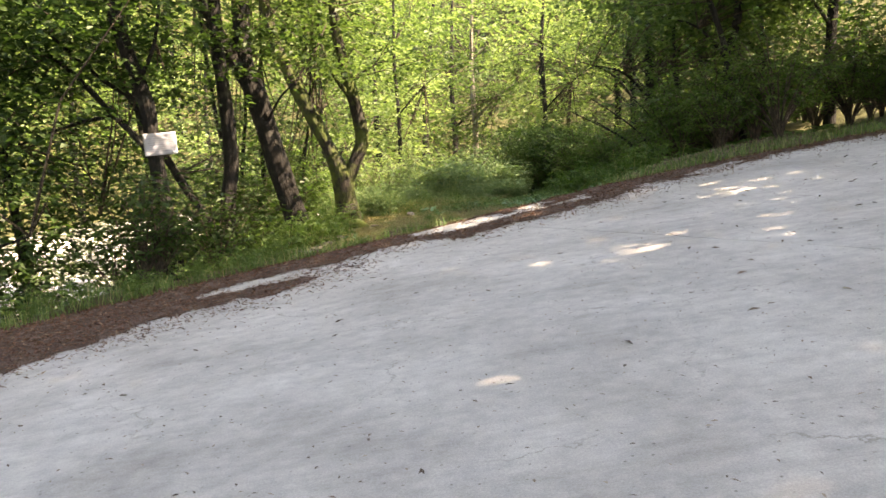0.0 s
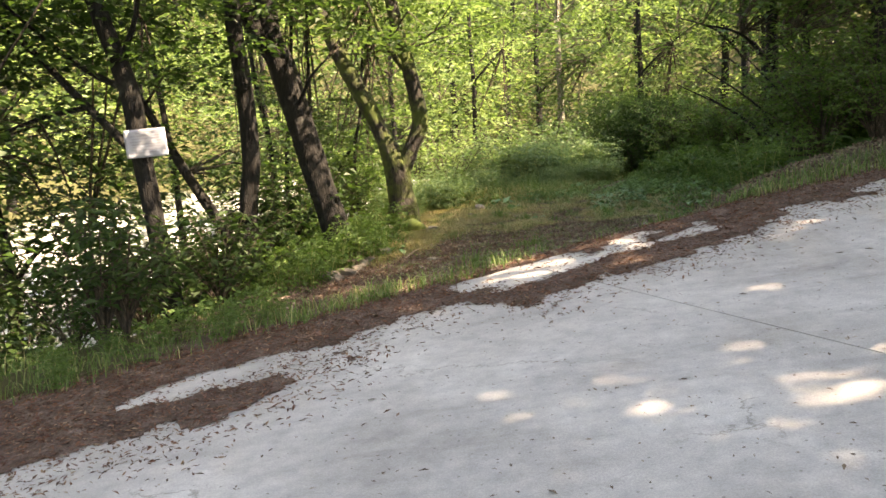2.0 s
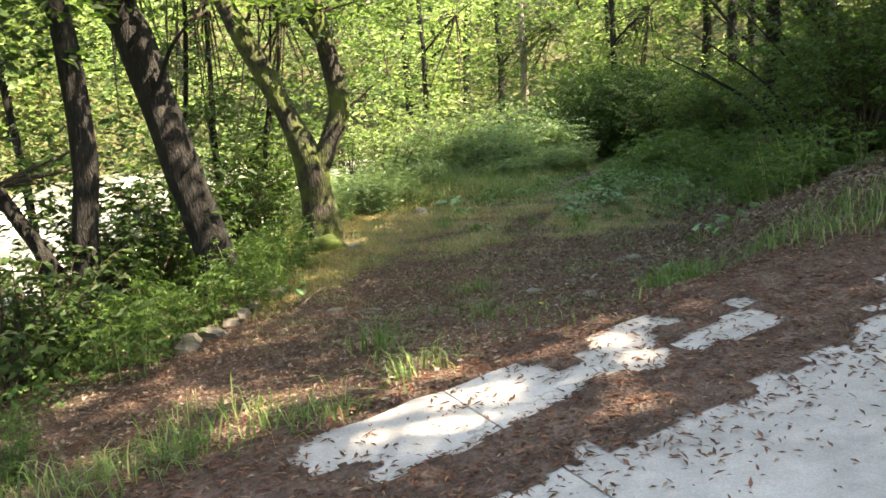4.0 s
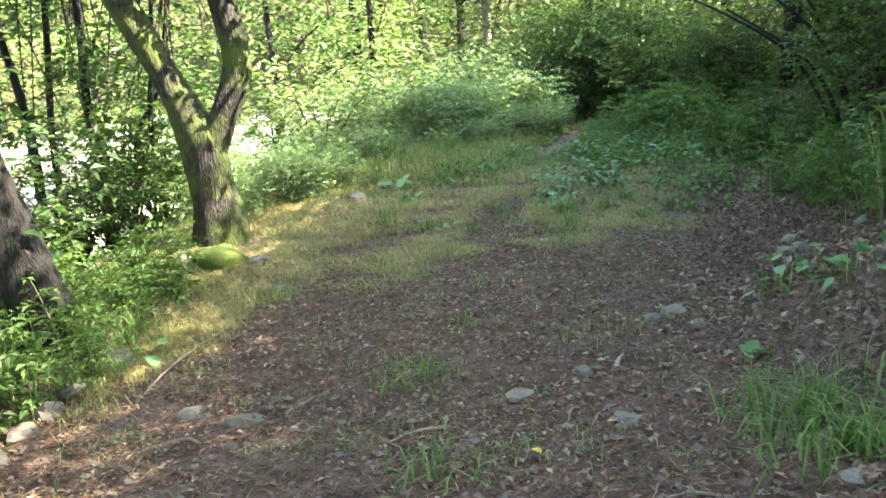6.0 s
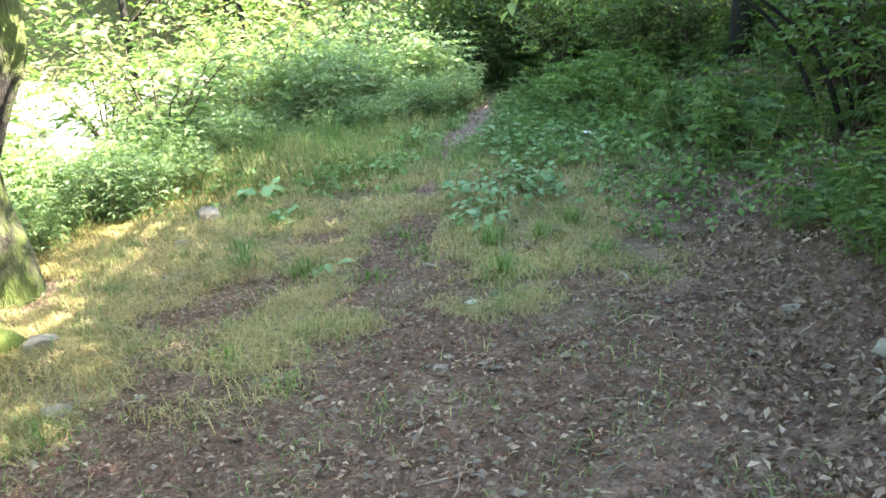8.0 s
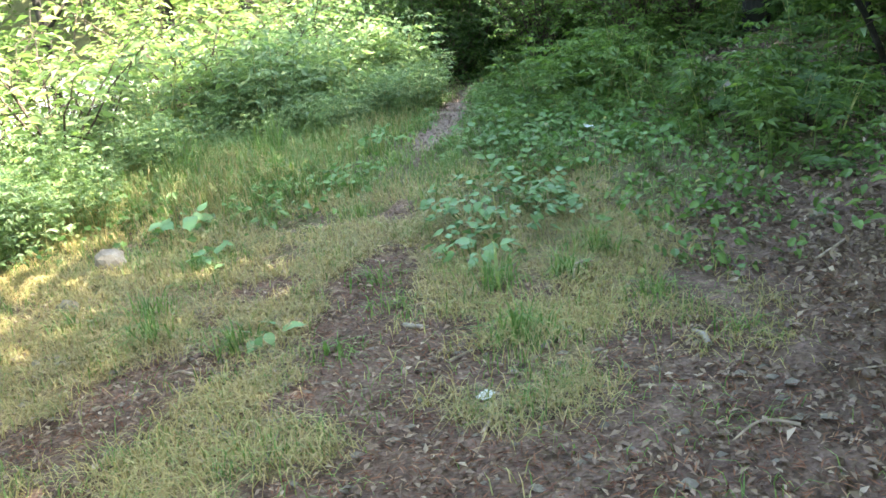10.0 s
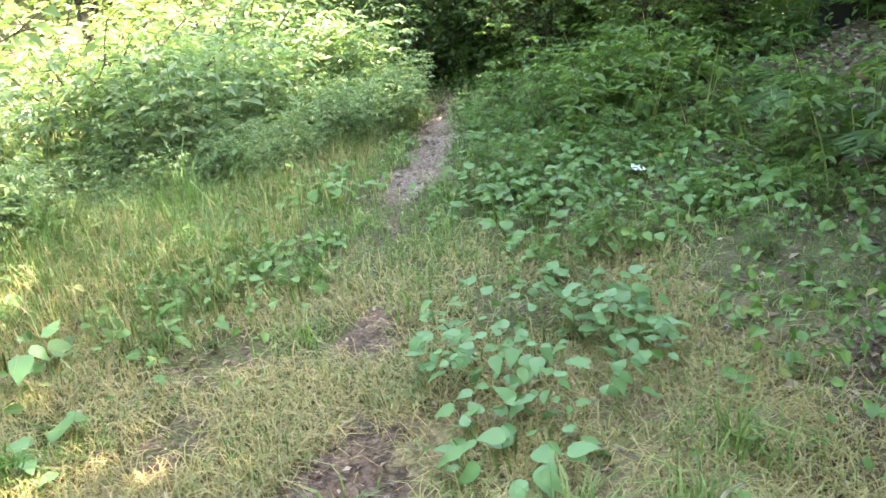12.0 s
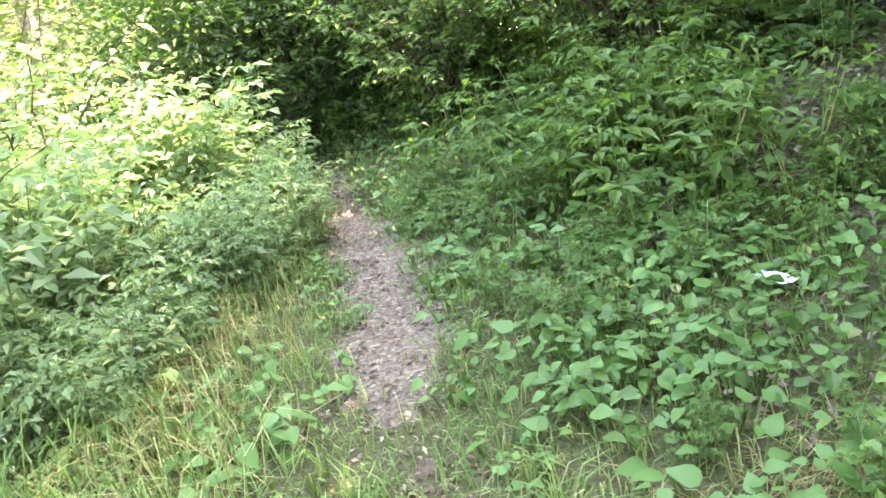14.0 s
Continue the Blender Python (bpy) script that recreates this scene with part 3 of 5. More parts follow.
def blob(x, y, cx, cy, rx, ry, turn=0.0):
    """Soft oval, 1 in its middle and 0 outside."""
    c, s_ = math.cos(turn), math.sin(turn)
    a, b = (x - cx) * c + (y - cy) * s_, -(x - cx) * s_ + (y - cy) * c
    return step(1.4, 0.35, np.sqrt((a / rx) ** 2 + (b / ry) ** 2))


BARE = ((0.6, 16.7, 0.22, 0.32), (0.87, 17.45, 0.14, 0.3), (0.3, 17.85, 0.14, 0.16), (0.19, 17.3, 0.16, 0.2), (2.35, 16.64, 0.1, 0.3), (2.05, 15.95, 0.12, 0.22), (-0.56, 15.08, 0.22, 0.3), (-0.6, 16.0, 0.18, 0.2), (-0.1, 17.0, 0.12, 0.2),
        (1.0, 19.95, 0.3, 0.1), (0.45, 18.4, 0.12, 0.25))


def grassiness(x, y):
    """0 on bare litter, 1 in the grown-over part."""
    x, y = np.asarray(x, float), np.asarray(y, float)
    wob = 0.09 * np.sin(x * 7.3 + 2 * np.sin(y * 4.1)) + 0.07 * np.sin(y * 11.0 + x * 5.7)
    inner = np.interp(y, [12.6, 13.9, 14.7, 15.1, 16.1, 16.5, 17.2, 18.2], [-1.42, -1.12, -0.95, -0.66, -0.62, -0.35, 0.0, 0.4])
    outer = np.interp(y, [12.6, 14.5, 15.5, 17], [-1.75, -1.75, -2.2, -2.6])
    left = step(0.12, -0.22, x - inner + wob) * step(12.5, 13.5, y) * step(-0.1, 0.1, x - outer)
    middle = blob(x + wob, y, 0.1, 15.7, 0.5, 1.05, -0.4)
    right = blob(x + wob, y, 1.42, 16.05, 0.34, 1.15, -0.48)
    far = step(16.35, 17.0, y + wob) * step(2.75, 2.25, x - np.interp(y, [16.5, 17.5, 18.5], [0, 0.1, 1.2]))
    right = np.maximum(right, 0.5 * blob(x + wob, y, 2.2, 16.2, 0.38, 0.6))
    g = np.maximum(np.maximum(left, middle), np.maximum(right, np.maximum(far, step(17.6, 18.6, y))))
    for cx, cy, rx, ry in BARE:
        g = g * (1 - 0.92 * blob(x + 0.6 * wob, y + 0.6 * wob, cx, cy, rx, ry))
    return np.clip(g * step(-0.05, 0.16, trail_gap(x, y)), 0, 1)


xx, yy = np.meshgrid(GX, GY)
zz = ground_z(xx, yy)
rng = np.random.default_rng(3)
lumps = sum(a * np.sin(xx * k + p) * np.sin(yy * k * 1.13 + q) for a, k, p, q in ((0.012, 3.1, 0, 1), (0.008, 7.7, 2, 0.5), (0.006, 15.1, 1, 3)))
u_, v_ = xx * UD.x + yy * UD.y, xx * VD.x + yy * VD.y
rough = sum(a * np.sin(xx * k + 2 * np.sin(yy * k * 0.6)) * np.sin(yy * k * 0.9 + 2 * np.sin(xx * k * 0.7)) for a, k in ((0.035, 4.3), (0.02, 9.7), (0.012, 19.0)))
lumps = lumps + rough * step(1.5, 2.4, xx) * step(11.6, 12.6, yy) * step(7, 5, xx)
zz = zz + np.where(v_ > lip_v(u_) + 0.1, lumps, 0)
nx, ny = len(GX), len(GY)
idx = np.arange(nx * ny).reshape(ny, nx)
quads = np.stack([idx[:-1, :-1], idx[:-1, 1:], idx[1:, 1:], idx[1:, :-1]], -1).reshape(-1, 4)
me = soup("ground", np.stack([xx, yy, zz], -1).reshape(-1, 3), quads, SOIL, True)
straw_w = 0.72 * grassiness(xx, yy) * step(-2.4, -1.2, xx) * step(19.5, 17.5, yy)
green_w = np.maximum(step(16.5, 19, yy) * step(0.0, 0.16, trail_gap(xx, yy)), np.maximum(step(-1.9, -2.8, xx), step(3.4, 4.6, xx) * step(14, 16, yy)) * 0.8)
green_w = np.maximum(green_w, np.maximum(step(-16, -20, xx), step(36, 44, yy)))
trod_w = step(0.17, 0.0, trail_gap(xx, yy)) * step(19.5, 20.2, yy)
cover = np.stack([straw_w, green_w, trod_w, 1 + 0 * xx], -1).reshape(-1, 4).astype(np.float32)
me.color_attributes.new("cover", "FLOAT_COLOR", "POINT").data.foreach_set("color", cover.ravel())
tagged(new("ground", me), "forest soil with needles and dry grass", "ground", kind="structure")

# ---- road of concrete slabs ----
road = tagged(new("road"), "worn pale grey concrete slab road", "road", kind="structure")
for i, u0 in enumerate(np.arange(-25.05, 45, 5.0)):
    u1 = u0 + 4.991
    bm = bmesh.new()
    outer = []
    for k in range(41):
        u = u0 + (u1 - u0) * k / 40
        v = float(lip_v(u)) + 0.05 * noise.noise(Vector((u * 1.3, 0, 0))) + 0.035 * noise.noise(Vector((u * 5.1, 7, 0)))
        outer.append((u, v))
    ring = [(u0, -2.6), (u1, -2.6), *reversed(outer)]
    tops = []
    for u, v in ring:
        p = UD * u + VD * v
        tops.append(bm.verts.new((p.x, p.y, road_z(p.x, p.y))))
    face = bm.faces.new(tops)
    ext = bmesh.ops.extrude_face_region(bm, geom=[face])
    for g in ext["geom"]:
        if isinstance(g, bmesh.types.BMVert):
            g.co.z -= 0.16
    bmesh.ops.recalc_face_normals(bm, faces=bm.faces)
    part("slab", mesh_of("slab", bm, CONCRETE, False), road)

# middle of the bare patch of concrete in the drift
BP = (2.42, 7.42)
# needle drift on the edge of the slabs
du = 0.035
uu, vv = np.meshgrid(np.arange(-7, 15, du), np.arange(5.6, 8.5, du))


def drift(u, v):
    """Depth of the needle drift, negative where the concrete is bare."""
    n = np.array([noise.noise(Vector((a * 0.8, b * 0.8, 3))) * 0.55 + noise.noise(Vector((a * 2.6, b * 2.6, 9))) * 0.4 + noise.noise(Vector((a * 8, b * 8, 1))) * 0.22 for a, b in zip(u.ravel(), v.ravel())]).reshape(u.shape)
    inner = np.interp(u, [-7, 0.2, 1.4, 2.3, 2.7, 3.2, 3.5, 4.1, 4.35, 5, 6, 8, 10, 15], [5.9, 6.4, 6.6, 6.6, 6.72, 6.9, 7.45, 7.5, 7.0, 7.02, 7.15, 7.25, 6.9, 4.6])
    rim = lip_v(u)
    a = (v - inner) * 1.4 + n * 0.75
    u, v = u + 0.5 * n, v + 0.22 * n
    bare = 0.9 * step(4.25, 4.6, u) * step(7.3, 6.4, u) * step(7.42, 7.6, v) + 0.5 * np.exp(-((u - 8.5) / 0.9) ** 2 - ((v - 7.45) / 0.16) ** 2) 
    bare = bare * (1 - step(5.9, 6.4, u) * step(7.8, 7.95, v))
    a = a - 1.7 * np.exp(-((u - BP[0]) / 0.62) ** 2 - ((v - BP[1]) / 0.32) ** 2) * (1 + 0.9 * n)
    return np.minimum(a, 0.6) - bare * (0.85 + 2.4 * n) - np.maximum(0, v - rim - 0.2) * 3


dd = drift(uu, vv)
keep = dd > 0.0
hgt = 0.004 + 0.03 * np.clip(dd, 0, 1)
px_, py_ = uu * UD.x + vv * VD.x, uu * UD.y + vv * VD.y
base_z = np.maximum(np.where(vv < lip_v(uu) + 0.02, road_z(px_, py_), -9), ground_z(px_, py_))
pz_ = base_z + hgt
m_, n_ = uu.shape
idx = np.arange(m_ * n_).reshape(m_, n_)
cell = keep[:-1, :-1] & keep[1:, 1:] & keep[:-1, 1:] & keep[1:, :-1]
quads = np.stack([idx[:-1, :-1], idx[:-1, 1:], idx[1:, 1:], idx[1:, :-1]], -1)[cell]
used, inv = np.unique(quads, return_inverse=True)
dv = np.stack([px_, py_, pz_], -1).reshape(-1, 3)[used]
me = soup("needle_drift", dv, inv.reshape(-1, 4), SOIL, True)
me.color_attributes.new("cover", "FLOAT_COLOR", "POINT").data.foreach_set("color", np.zeros(len(dv) * 4, np.float32))
tagged(new("needle_drift", me), "drift of brown fallen needles along the road edge", "leaf litter", kind="stuff")

# ---- stream and its far bank ----
wx = np.linspace(-24, -3.6, 64)
wy = np.linspace(-30, 90, 200)
xw, yw = np.meshgrid(wx, wy)
idx = np.arange(xw.size).reshape(xw.shape)
quads = np.stack([idx[:-1, :-1], idx[:-1, 1:], idx[1:, 1:], idx[1:, :-1]], -1).reshape(-1, 4)
zw = RIVER + 0.03 * np.sin(xw * 2.1 + yw) + 0.02 * np.sin(yw * 3.3 - xw)
tagged(new("water", soup("water", np.stack([xw, yw, zw], -1).reshape(-1, 3), quads, WATER, True)), "bright shallow stream with white ripples", "stream", kind="structure")
rng = np.random.default_rng(11)
for i in range(120):
    x, y = rng.uniform(-15, -5.0), rng.uniform(10, 45)
    s = rng.uniform(0.2, 0.75)
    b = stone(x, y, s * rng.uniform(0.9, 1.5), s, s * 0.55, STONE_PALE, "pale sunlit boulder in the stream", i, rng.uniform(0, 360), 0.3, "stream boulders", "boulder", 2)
    b.location.z = RIVER + s * 0.05

# ---- trees beside the stream ----
tree("slim brown tree leaning over the bank, notice pinned to it",
     [(-3.66, 11.45, -0.62, 0.125), (-3.72, 11.45, -0.1, 0.112), (-3.79, 11.45, 0.55, 0.105), (-3.87, 11.45, 1.19, 0.1), (-3.93, 11.45, 1.75, 0.1), (-4.2, 11.45, 2.6, 0.09), (-4.6, 11.5, 4.2, 0.07), (-4.9, 11.6, 6.5, 0.04)],
     [[(-3.8, 11.42, 0.95, 0.05), (-4.33, 11.25, 1.6, 0.04), (-5.04, 11.2, 2.33, 0.03), (-5.8, 11.2, 2.5, 0.015)],
      [(-4.3, 11.27, 1.55, 0.03), (-4.8, 11.2, 1.45, 0.025), (-5.5, 11.1, 1.2, 0.012)],
      [(-3.93, 11.42, 1.72, 0.04), (-4.4, 11.3, 2.0, 0.03), (-5.0, 11.1, 2.6, 0.015)],
      [(-4.0, 11.45, 2.0, 0.035), (-3.75, 11.4, 2.5, 0.025), (-3.6, 11.3, 3.2, 0.012)]],
     # second crown is added overhead, out of view, to shade the verge
     [(-4.8, 11.3, 5.5, 2.2, 2.0, 2.2), (-3.2, 10.2, 5.2, 2.4, 2.0, 1.1), (-5.6, 10.9, 1.7, 1.1, 0.9, 1.1), (-5.2, 12.6, 0.6, 1.0, 1.2, 0.7), (-4.6, 11.4, 3.3, 1.2, 1.0, 0.5), (-4.7, 11.2, 2.3, 1.5, 0.9, 0.4)], 290, 44, 0.12, 0.5, LEAF_SHADED, BARK, 21)
tree("slim dark upright tree with a leaning second stem",
     [(-3.5, 13.4, -0.75, 0.13), (-3.42, 13.4, 0.2, 0.12), (-3.34, 13.4, 0.9, 0.115), (-3.36, 13.4, 1.6, 0.11), (-3.45, 13.4, 2.66, 0.1), (-3.5, 13.5, 4.5, 0.08), (-3.3, 13.6, 7.5, 0.04)],
     [[(-3.54, 13.35, -0.45, 0.085), (-3.76, 13.3, 0.05, 0.075), (-4.17, 13.3, 0.73, 0.065), (-4.65, 13.3, 1.59, 0.05), (-5.0, 13.3, 2.3, 0.035), (-5.3, 13.2, 3.6, 0.02)]],
     # second crown again an unseen addition that blocks light from above
     [(-3.5, 13.5, 6.5, 2.3, 2.2, 2.2), (-2.6, 11.6, 5.4, 2.2, 2.0, 1.0), (-4.7, 14.6, 0.7, 1.0, 1.2, 0.8), (-4.2, 16.0, 1.2, 0.7, 0.9, 0.6), (-3.8, 13.4, 2.9, 1.6, 1.2, 0.6), (-4.2, 13.1, 2.2, 1.5, 0.9, 0.4)], 210, 46, 0.12, 0.6, LEAF_SHADED, BARK, 22)
tree("thick dark tree leaning towards the stream, forked above",
     [(-2.4, 14.2, -0.6, 0.22), (-2.55, 14.2, 0.1, 0.195), (-2.74, 14.2, 0.72, 0.182), (-3.07, 14.2, 1.96, 0.178), (-3.25, 14.2, 2.6, 0.155), (-3.3, 14.3, 4.2, 0.13), (-3.6, 14.5, 7.0, 0.07), (-3.7, 14.6, 9.5, 0.03)],
     [[(-3.12, 14.18, 2.1, 0.15), (-3.5, 14.1, 2.75, 0.12), (-4.1, 14.0, 4.0, 0.09), (-4.6, 13.9, 6.0, 0.04)],
      [(-2.9, 14.1, 1.5, 0.03), (-2.6, 13.8, 1.9, 0.02), (-2.3, 13.5, 2.1, 0.01)],
      # made-up limb; with the last crown it shades the bank from out of view
      [(-3.28, 14.25, 3.6, 0.08), (-1.9, 13.6, 5.2, 0.055), (0.6, 12.6, 6.1, 0.02)]],
     [(-3.6, 14.3, 7.0, 3.0, 2.8, 2.6), (-4.6, 14.0, 5.0, 1.8, 1.5, 1.2), (-2.9, 14.2, 3.2, 1.8, 1.4, 0.6), (-2.6, 13.9, 2.5, 1.5, 1.0, 0.35), (0.4, 12.2, 6.2, 2.6, 2.2, 0.8)], 200, 46, 0.12, 0.75, LEAF_TREE, BARK, 23, 16)
tree("mossy grey-brown tree forked low into two stems",
     [(-1.95, 16.75, -0.45, 0.26), (-1.98, 16.75, 0.05, 0.215), (-2.05, 16.75, 0.55, 0.2), (-2.3, 16.75, 1.15, 0.14), (-2.55, 16.75, 1.68, 0.135), (-2.9, 16.75, 2.35, 0.125), (-3.35, 16.75, 3.6, 0.1), (-3.6, 16.9, 5.5, 0.07), (-3.7, 17, 8.0, 0.03)],
     [[(-1.98, 16.74, 0.4, 0.15), (-1.8, 16.75, 0.78, 0.135), (-1.63, 16.75, 1.2, 0.13), (-1.67, 16.75, 1.65, 0.125), (-1.85, 16.75, 2.4, 0.11), (-2.1, 16.75, 3.8, 0.085), (-2.0, 16.9, 6.0, 0.05)],
      [(-1.85, 16.72, 2.1, 0.05), (-2.1, 16.5, 2.5, 0.04), (-2.3, 16.2, 3.1, 0.02)]],
     [(-2.8, 16.9, 6.2, 2.8, 2.6, 2.4), (-1.9, 16.6, 3.6, 1.8, 1.4, 0.8), (-0.9, 17.4, 3.1, 1.2, 1.0, 0.5), (-1.2, 16.5, 2.7, 1.5, 1.0, 0.4)], 150, 46, 0.12, 0.75, LEAF_TREE, BARK_MOSS, 24, 18)
thin = (((-4.0, 19.0, -0.85), (-4.08, 19.0, 0.86), (-4.05, 19.0, 1.5), 0.06), ((-4.55, 19.0, -1.0), (-4.58, 19.0, 0.3), (-4.39, 19.0, 2.14), 0.05),
        ((-4.75, 18.8, -1.0), (-4.85, 19.0, 0.6), (-5.1, 19.0, 2.2), 0.06), ((-3.8, 19.2, -0.8), (-3.55, 19.1, 0.39), (-3.2, 19.0, 0.95), 0.035),
        ((-5.6, 16.4, -1.3), (-5.7, 16.4, 0.6), (-5.9, 16.4, 2.4), 0.06), ((-3.0, 18.2, -0.6), (-3.05, 18.2, 0.6), (-2.9, 18.2, 1.6), 0.03))
for i, (a, b, c, r) in enumerate(thin):
    d = tuple(2 * np.array(c) - np.array(b) + [0, 0, 1.0])
    tree("slim young tree on the stream bank", [(*a, r), (*b, r * 0.9), (*c, r * 0.75), (*d, r * 0.5), (d[0] + 0.1, d[1], d[2] + 2.2, r * 0.2)], (),
         [(d[0], d[1], d[2] + 0.9, 1.4, 1.4, 1.3), (c[0], c[1], c[2] - 0.2, 0.9, 0.8, 0.5), (b[0] + 0.1, b[1] - 0.3, b[2] - 0.1, 0.7, 0.8, 0.55)], 62, 50, 0.1, 0.42, LEAF_TREE, BARK, 40 + i, 9, "young bank trees", 24)

for i, (x, y) in enumerate(((-6.1, 9.9), (-7.6, 11.6), (-6.6, 13.0))):
    z = gz(x, y)
    # shade is in these trees' leaf colour too
    tree("leafy tree beside the road, leaves darkened as shade", [(x, y, z, 0.09), (x + 0.1, y, z + 1.8, 0.08), (x - 0.1, y, z + 3.6, 0.06), (x, y, z + 6.0, 0.025)],
         [[(x, y, z + 1.6, 0.04), (x + 0.7, y - 0.3, z + 2.3, 0.03), (x + 1.5, y - 0.5, z + 2.6, 0.012)]],
         # third crown added high up to darken the verge below
         [(x, y, z + 4.4, 2.0, 1.9, 1.8), (x + 0.4, y - 0.2, z + 2.4, 1.5, 1.3, 1.2), (x + 1.7, y - 0.9, z + 5.4, 1.9, 1.6, 0.8)], 120, 46, 0.12, 0.6, LEAF_SHADED, BARK, 50 + i, 9, "roadside leafy trees", 30)

# trees on the bank between path and road, and the sunny stand beyond
stand = (((4.95, 21.0, 0.9), (4.94, 21.0, 2.1), (4.9, 21.0, 3.2), 0.13), ((6.7, 21.0, 1.4), (6.8, 21.0, 2.4), (6.95, 21.0, 3.6), 0.14),
         ((5.9, 21.6, 1.1), (5.8, 21.6, 2.3), (5.6, 21.6, 3.2), 0.07), ((5.3, 19.4, 0.8), (5.25, 19.4, 1.9), (5.1, 19.4, 2.8), 0.05),
         ((7.8, 14.6, 1.6), (7.7, 14.6, 3.2), (7.9, 14.7, 4.6), 0.11), ((8.8, 16.0, 2.1), (8.9, 16.0, 3.6), (8.7, 16.0, 5.2), 0.12),
         ((9.4, 14.4, 2.2), (9.3, 14.4, 4.0), (9.5, 14.5, 5.5), 0.14), ((7.8, 13.2, 1.4), (7.8, 13.2, 3.2), (7.9, 13.2, 4.6), 0.13),
         ((10.0, 13.0, 1.7), (9.9, 13.0, 3.6), (10.1, 13.1, 5.2), 0.14), ((12.0, 14.2, 2.4), (12.0, 14.2, 4.2), (12.2, 14.2, 6.0), 0.15),
         ((5.6, 17.2, 1.0), (5.6, 17.2, 2.6), (5.8, 17.2, 3.8), 0.1), ((11.5, 17.5, 3.2), (11.4, 17.5, 5.5), (11.6, 17.5, 7.0), 0.16),
         ((8.2, 18.6, 2), (8.2, 18.6, 3.4), (8.3, 18.6, 4.6), 0.12), ((7.2, 19.7, 1.6), (7.2, 19.7, 2.8), (7.1, 19.7, 3.6), 0.09))
# some trees and crowns here are unseen additions that shade road, path and bank
for i, (a, b, c, r) in enumerate(stand):
    a = (a[0], a[1], gz(a[0], a[1]))
    d = (c[0], c[1], c[2] + 2.5)
    low = a[0] < 7 and a[1] > 16.5
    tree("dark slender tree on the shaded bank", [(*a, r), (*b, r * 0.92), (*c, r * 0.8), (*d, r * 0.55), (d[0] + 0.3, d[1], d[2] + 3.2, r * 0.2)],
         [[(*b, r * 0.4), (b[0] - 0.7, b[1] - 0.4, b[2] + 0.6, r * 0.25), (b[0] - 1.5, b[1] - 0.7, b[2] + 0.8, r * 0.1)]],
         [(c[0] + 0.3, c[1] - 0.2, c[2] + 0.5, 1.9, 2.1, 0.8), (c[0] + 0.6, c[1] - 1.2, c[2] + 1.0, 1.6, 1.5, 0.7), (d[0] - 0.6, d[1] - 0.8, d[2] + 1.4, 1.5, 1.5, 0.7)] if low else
         [(d[0], d[1] - (1.4 if a[1] < 16.1 else 0), d[2] + 1.6, 3.0 if a[1] < 16.1 else 2.5, 3.3 if a[1] < 16.1 else 2.5, 2.6), (d[0] - (3.2 if 14.5 < a[1] < 14.7 else 0), d[1] - (2.4 if 14.5 < a[1] < 14.7 else 0), d[2] + 0.4, 2.6, 2.2, 0.9), (c[0] + 0.2, c[1] - 0.1, c[2] + 0.6, 1.6, 1.5, 0.9)], 210 if a[1] < 16.1 else (60 if a[1] > 20.5 else 190 if low and a[1] < 18 else 130), 42, 0.12, 0.8, LEAF_TREE if low or i % 3 == 0 else LEAF_SHADED, BARK, 60 + i, 10, "bank trees")
for i, (x, y) in enumerate(((6.0, 27.6), (7.8, 26.4), (7.0, 29.6))):
    z = gz(x, y)
    tree("dense dark tree over the end of the path", [(x, y, z, 0.13), (x - 0.1, y, z + 2.2, 0.11), (x - 0.2, y - 0.1, z + 4.5, 0.08), (x, y, z + 8.0, 0.03)],
         [[(x, y, z + 2.0, 0.05), (x - 0.9, y - 0.3, z + 2.9, 0.035), (x - 2.0, y - 0.4, z + 3.3, 0.012)]],
         [(x, y, z + 5.4, 2.9, 2.6, 2.3), (x - 1.0, y - 0.3, z + 3.2, 2.0, 1.8, 0.9)], 46, 44, 0.13, 0.8, LEAF_TREE, BARK, 75 + i, 9, "path end trees", 30)
# two made-up trees, crowns out of view, that block sun from the hedge
for i, (x, y) in enumerate(((7.6, 22.4), (7.3, 24.4))):
    z = gz(x, y)
    tree("tall tree added to keep sun off the hedge", [(x, y, z, 0.07), (x - 0.1, y, z + 2.4, 0.065), (x - 0.2, y - 0.1, z + 5.0, 0.05), (x, y, z + 8.0, 0.03)],
         [[(x, y, z + 4.0, 0.06), (x - 1.0, y - 0.3, z + 5.0, 0.04), (x - 2.2, y - 0.4, z + 5.6, 0.012)]],
         [(x - 0.5, y, z + 6.2, 2.6, 2.2, 1.3)], 46, 44, 0.13, 0.8, LEAF_TREE, BARK, 175 + i, 9, "bank trees", 26)
# made-up tree whose crown hangs out of view to darken the litter bank
z = gz(5.3, 15.3)
tree("slender tree added to shade the litter bank", [(5.3, 15.3, z, 0.07), (5.1, 15.3, z + 1.2, 0.06), (4.6, 15.1, z + 2.6, 0.045), (3.9, 14.8, z + 3.6, 0.02)], (),
     [(3.9, 14.7, z + 3.0, 1.8, 2.0, 0.6), (4.2, 14.0, z + 3.9, 1.6, 1.8, 0.6)], 120, 44, 0.12, 0.7, LEAF_TREE, BARK, 190, 8, "bank trees", 24)
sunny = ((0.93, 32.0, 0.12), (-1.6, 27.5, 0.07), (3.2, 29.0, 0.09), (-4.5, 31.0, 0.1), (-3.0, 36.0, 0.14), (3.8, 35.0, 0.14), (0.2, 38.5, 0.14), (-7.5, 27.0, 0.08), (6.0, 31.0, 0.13))
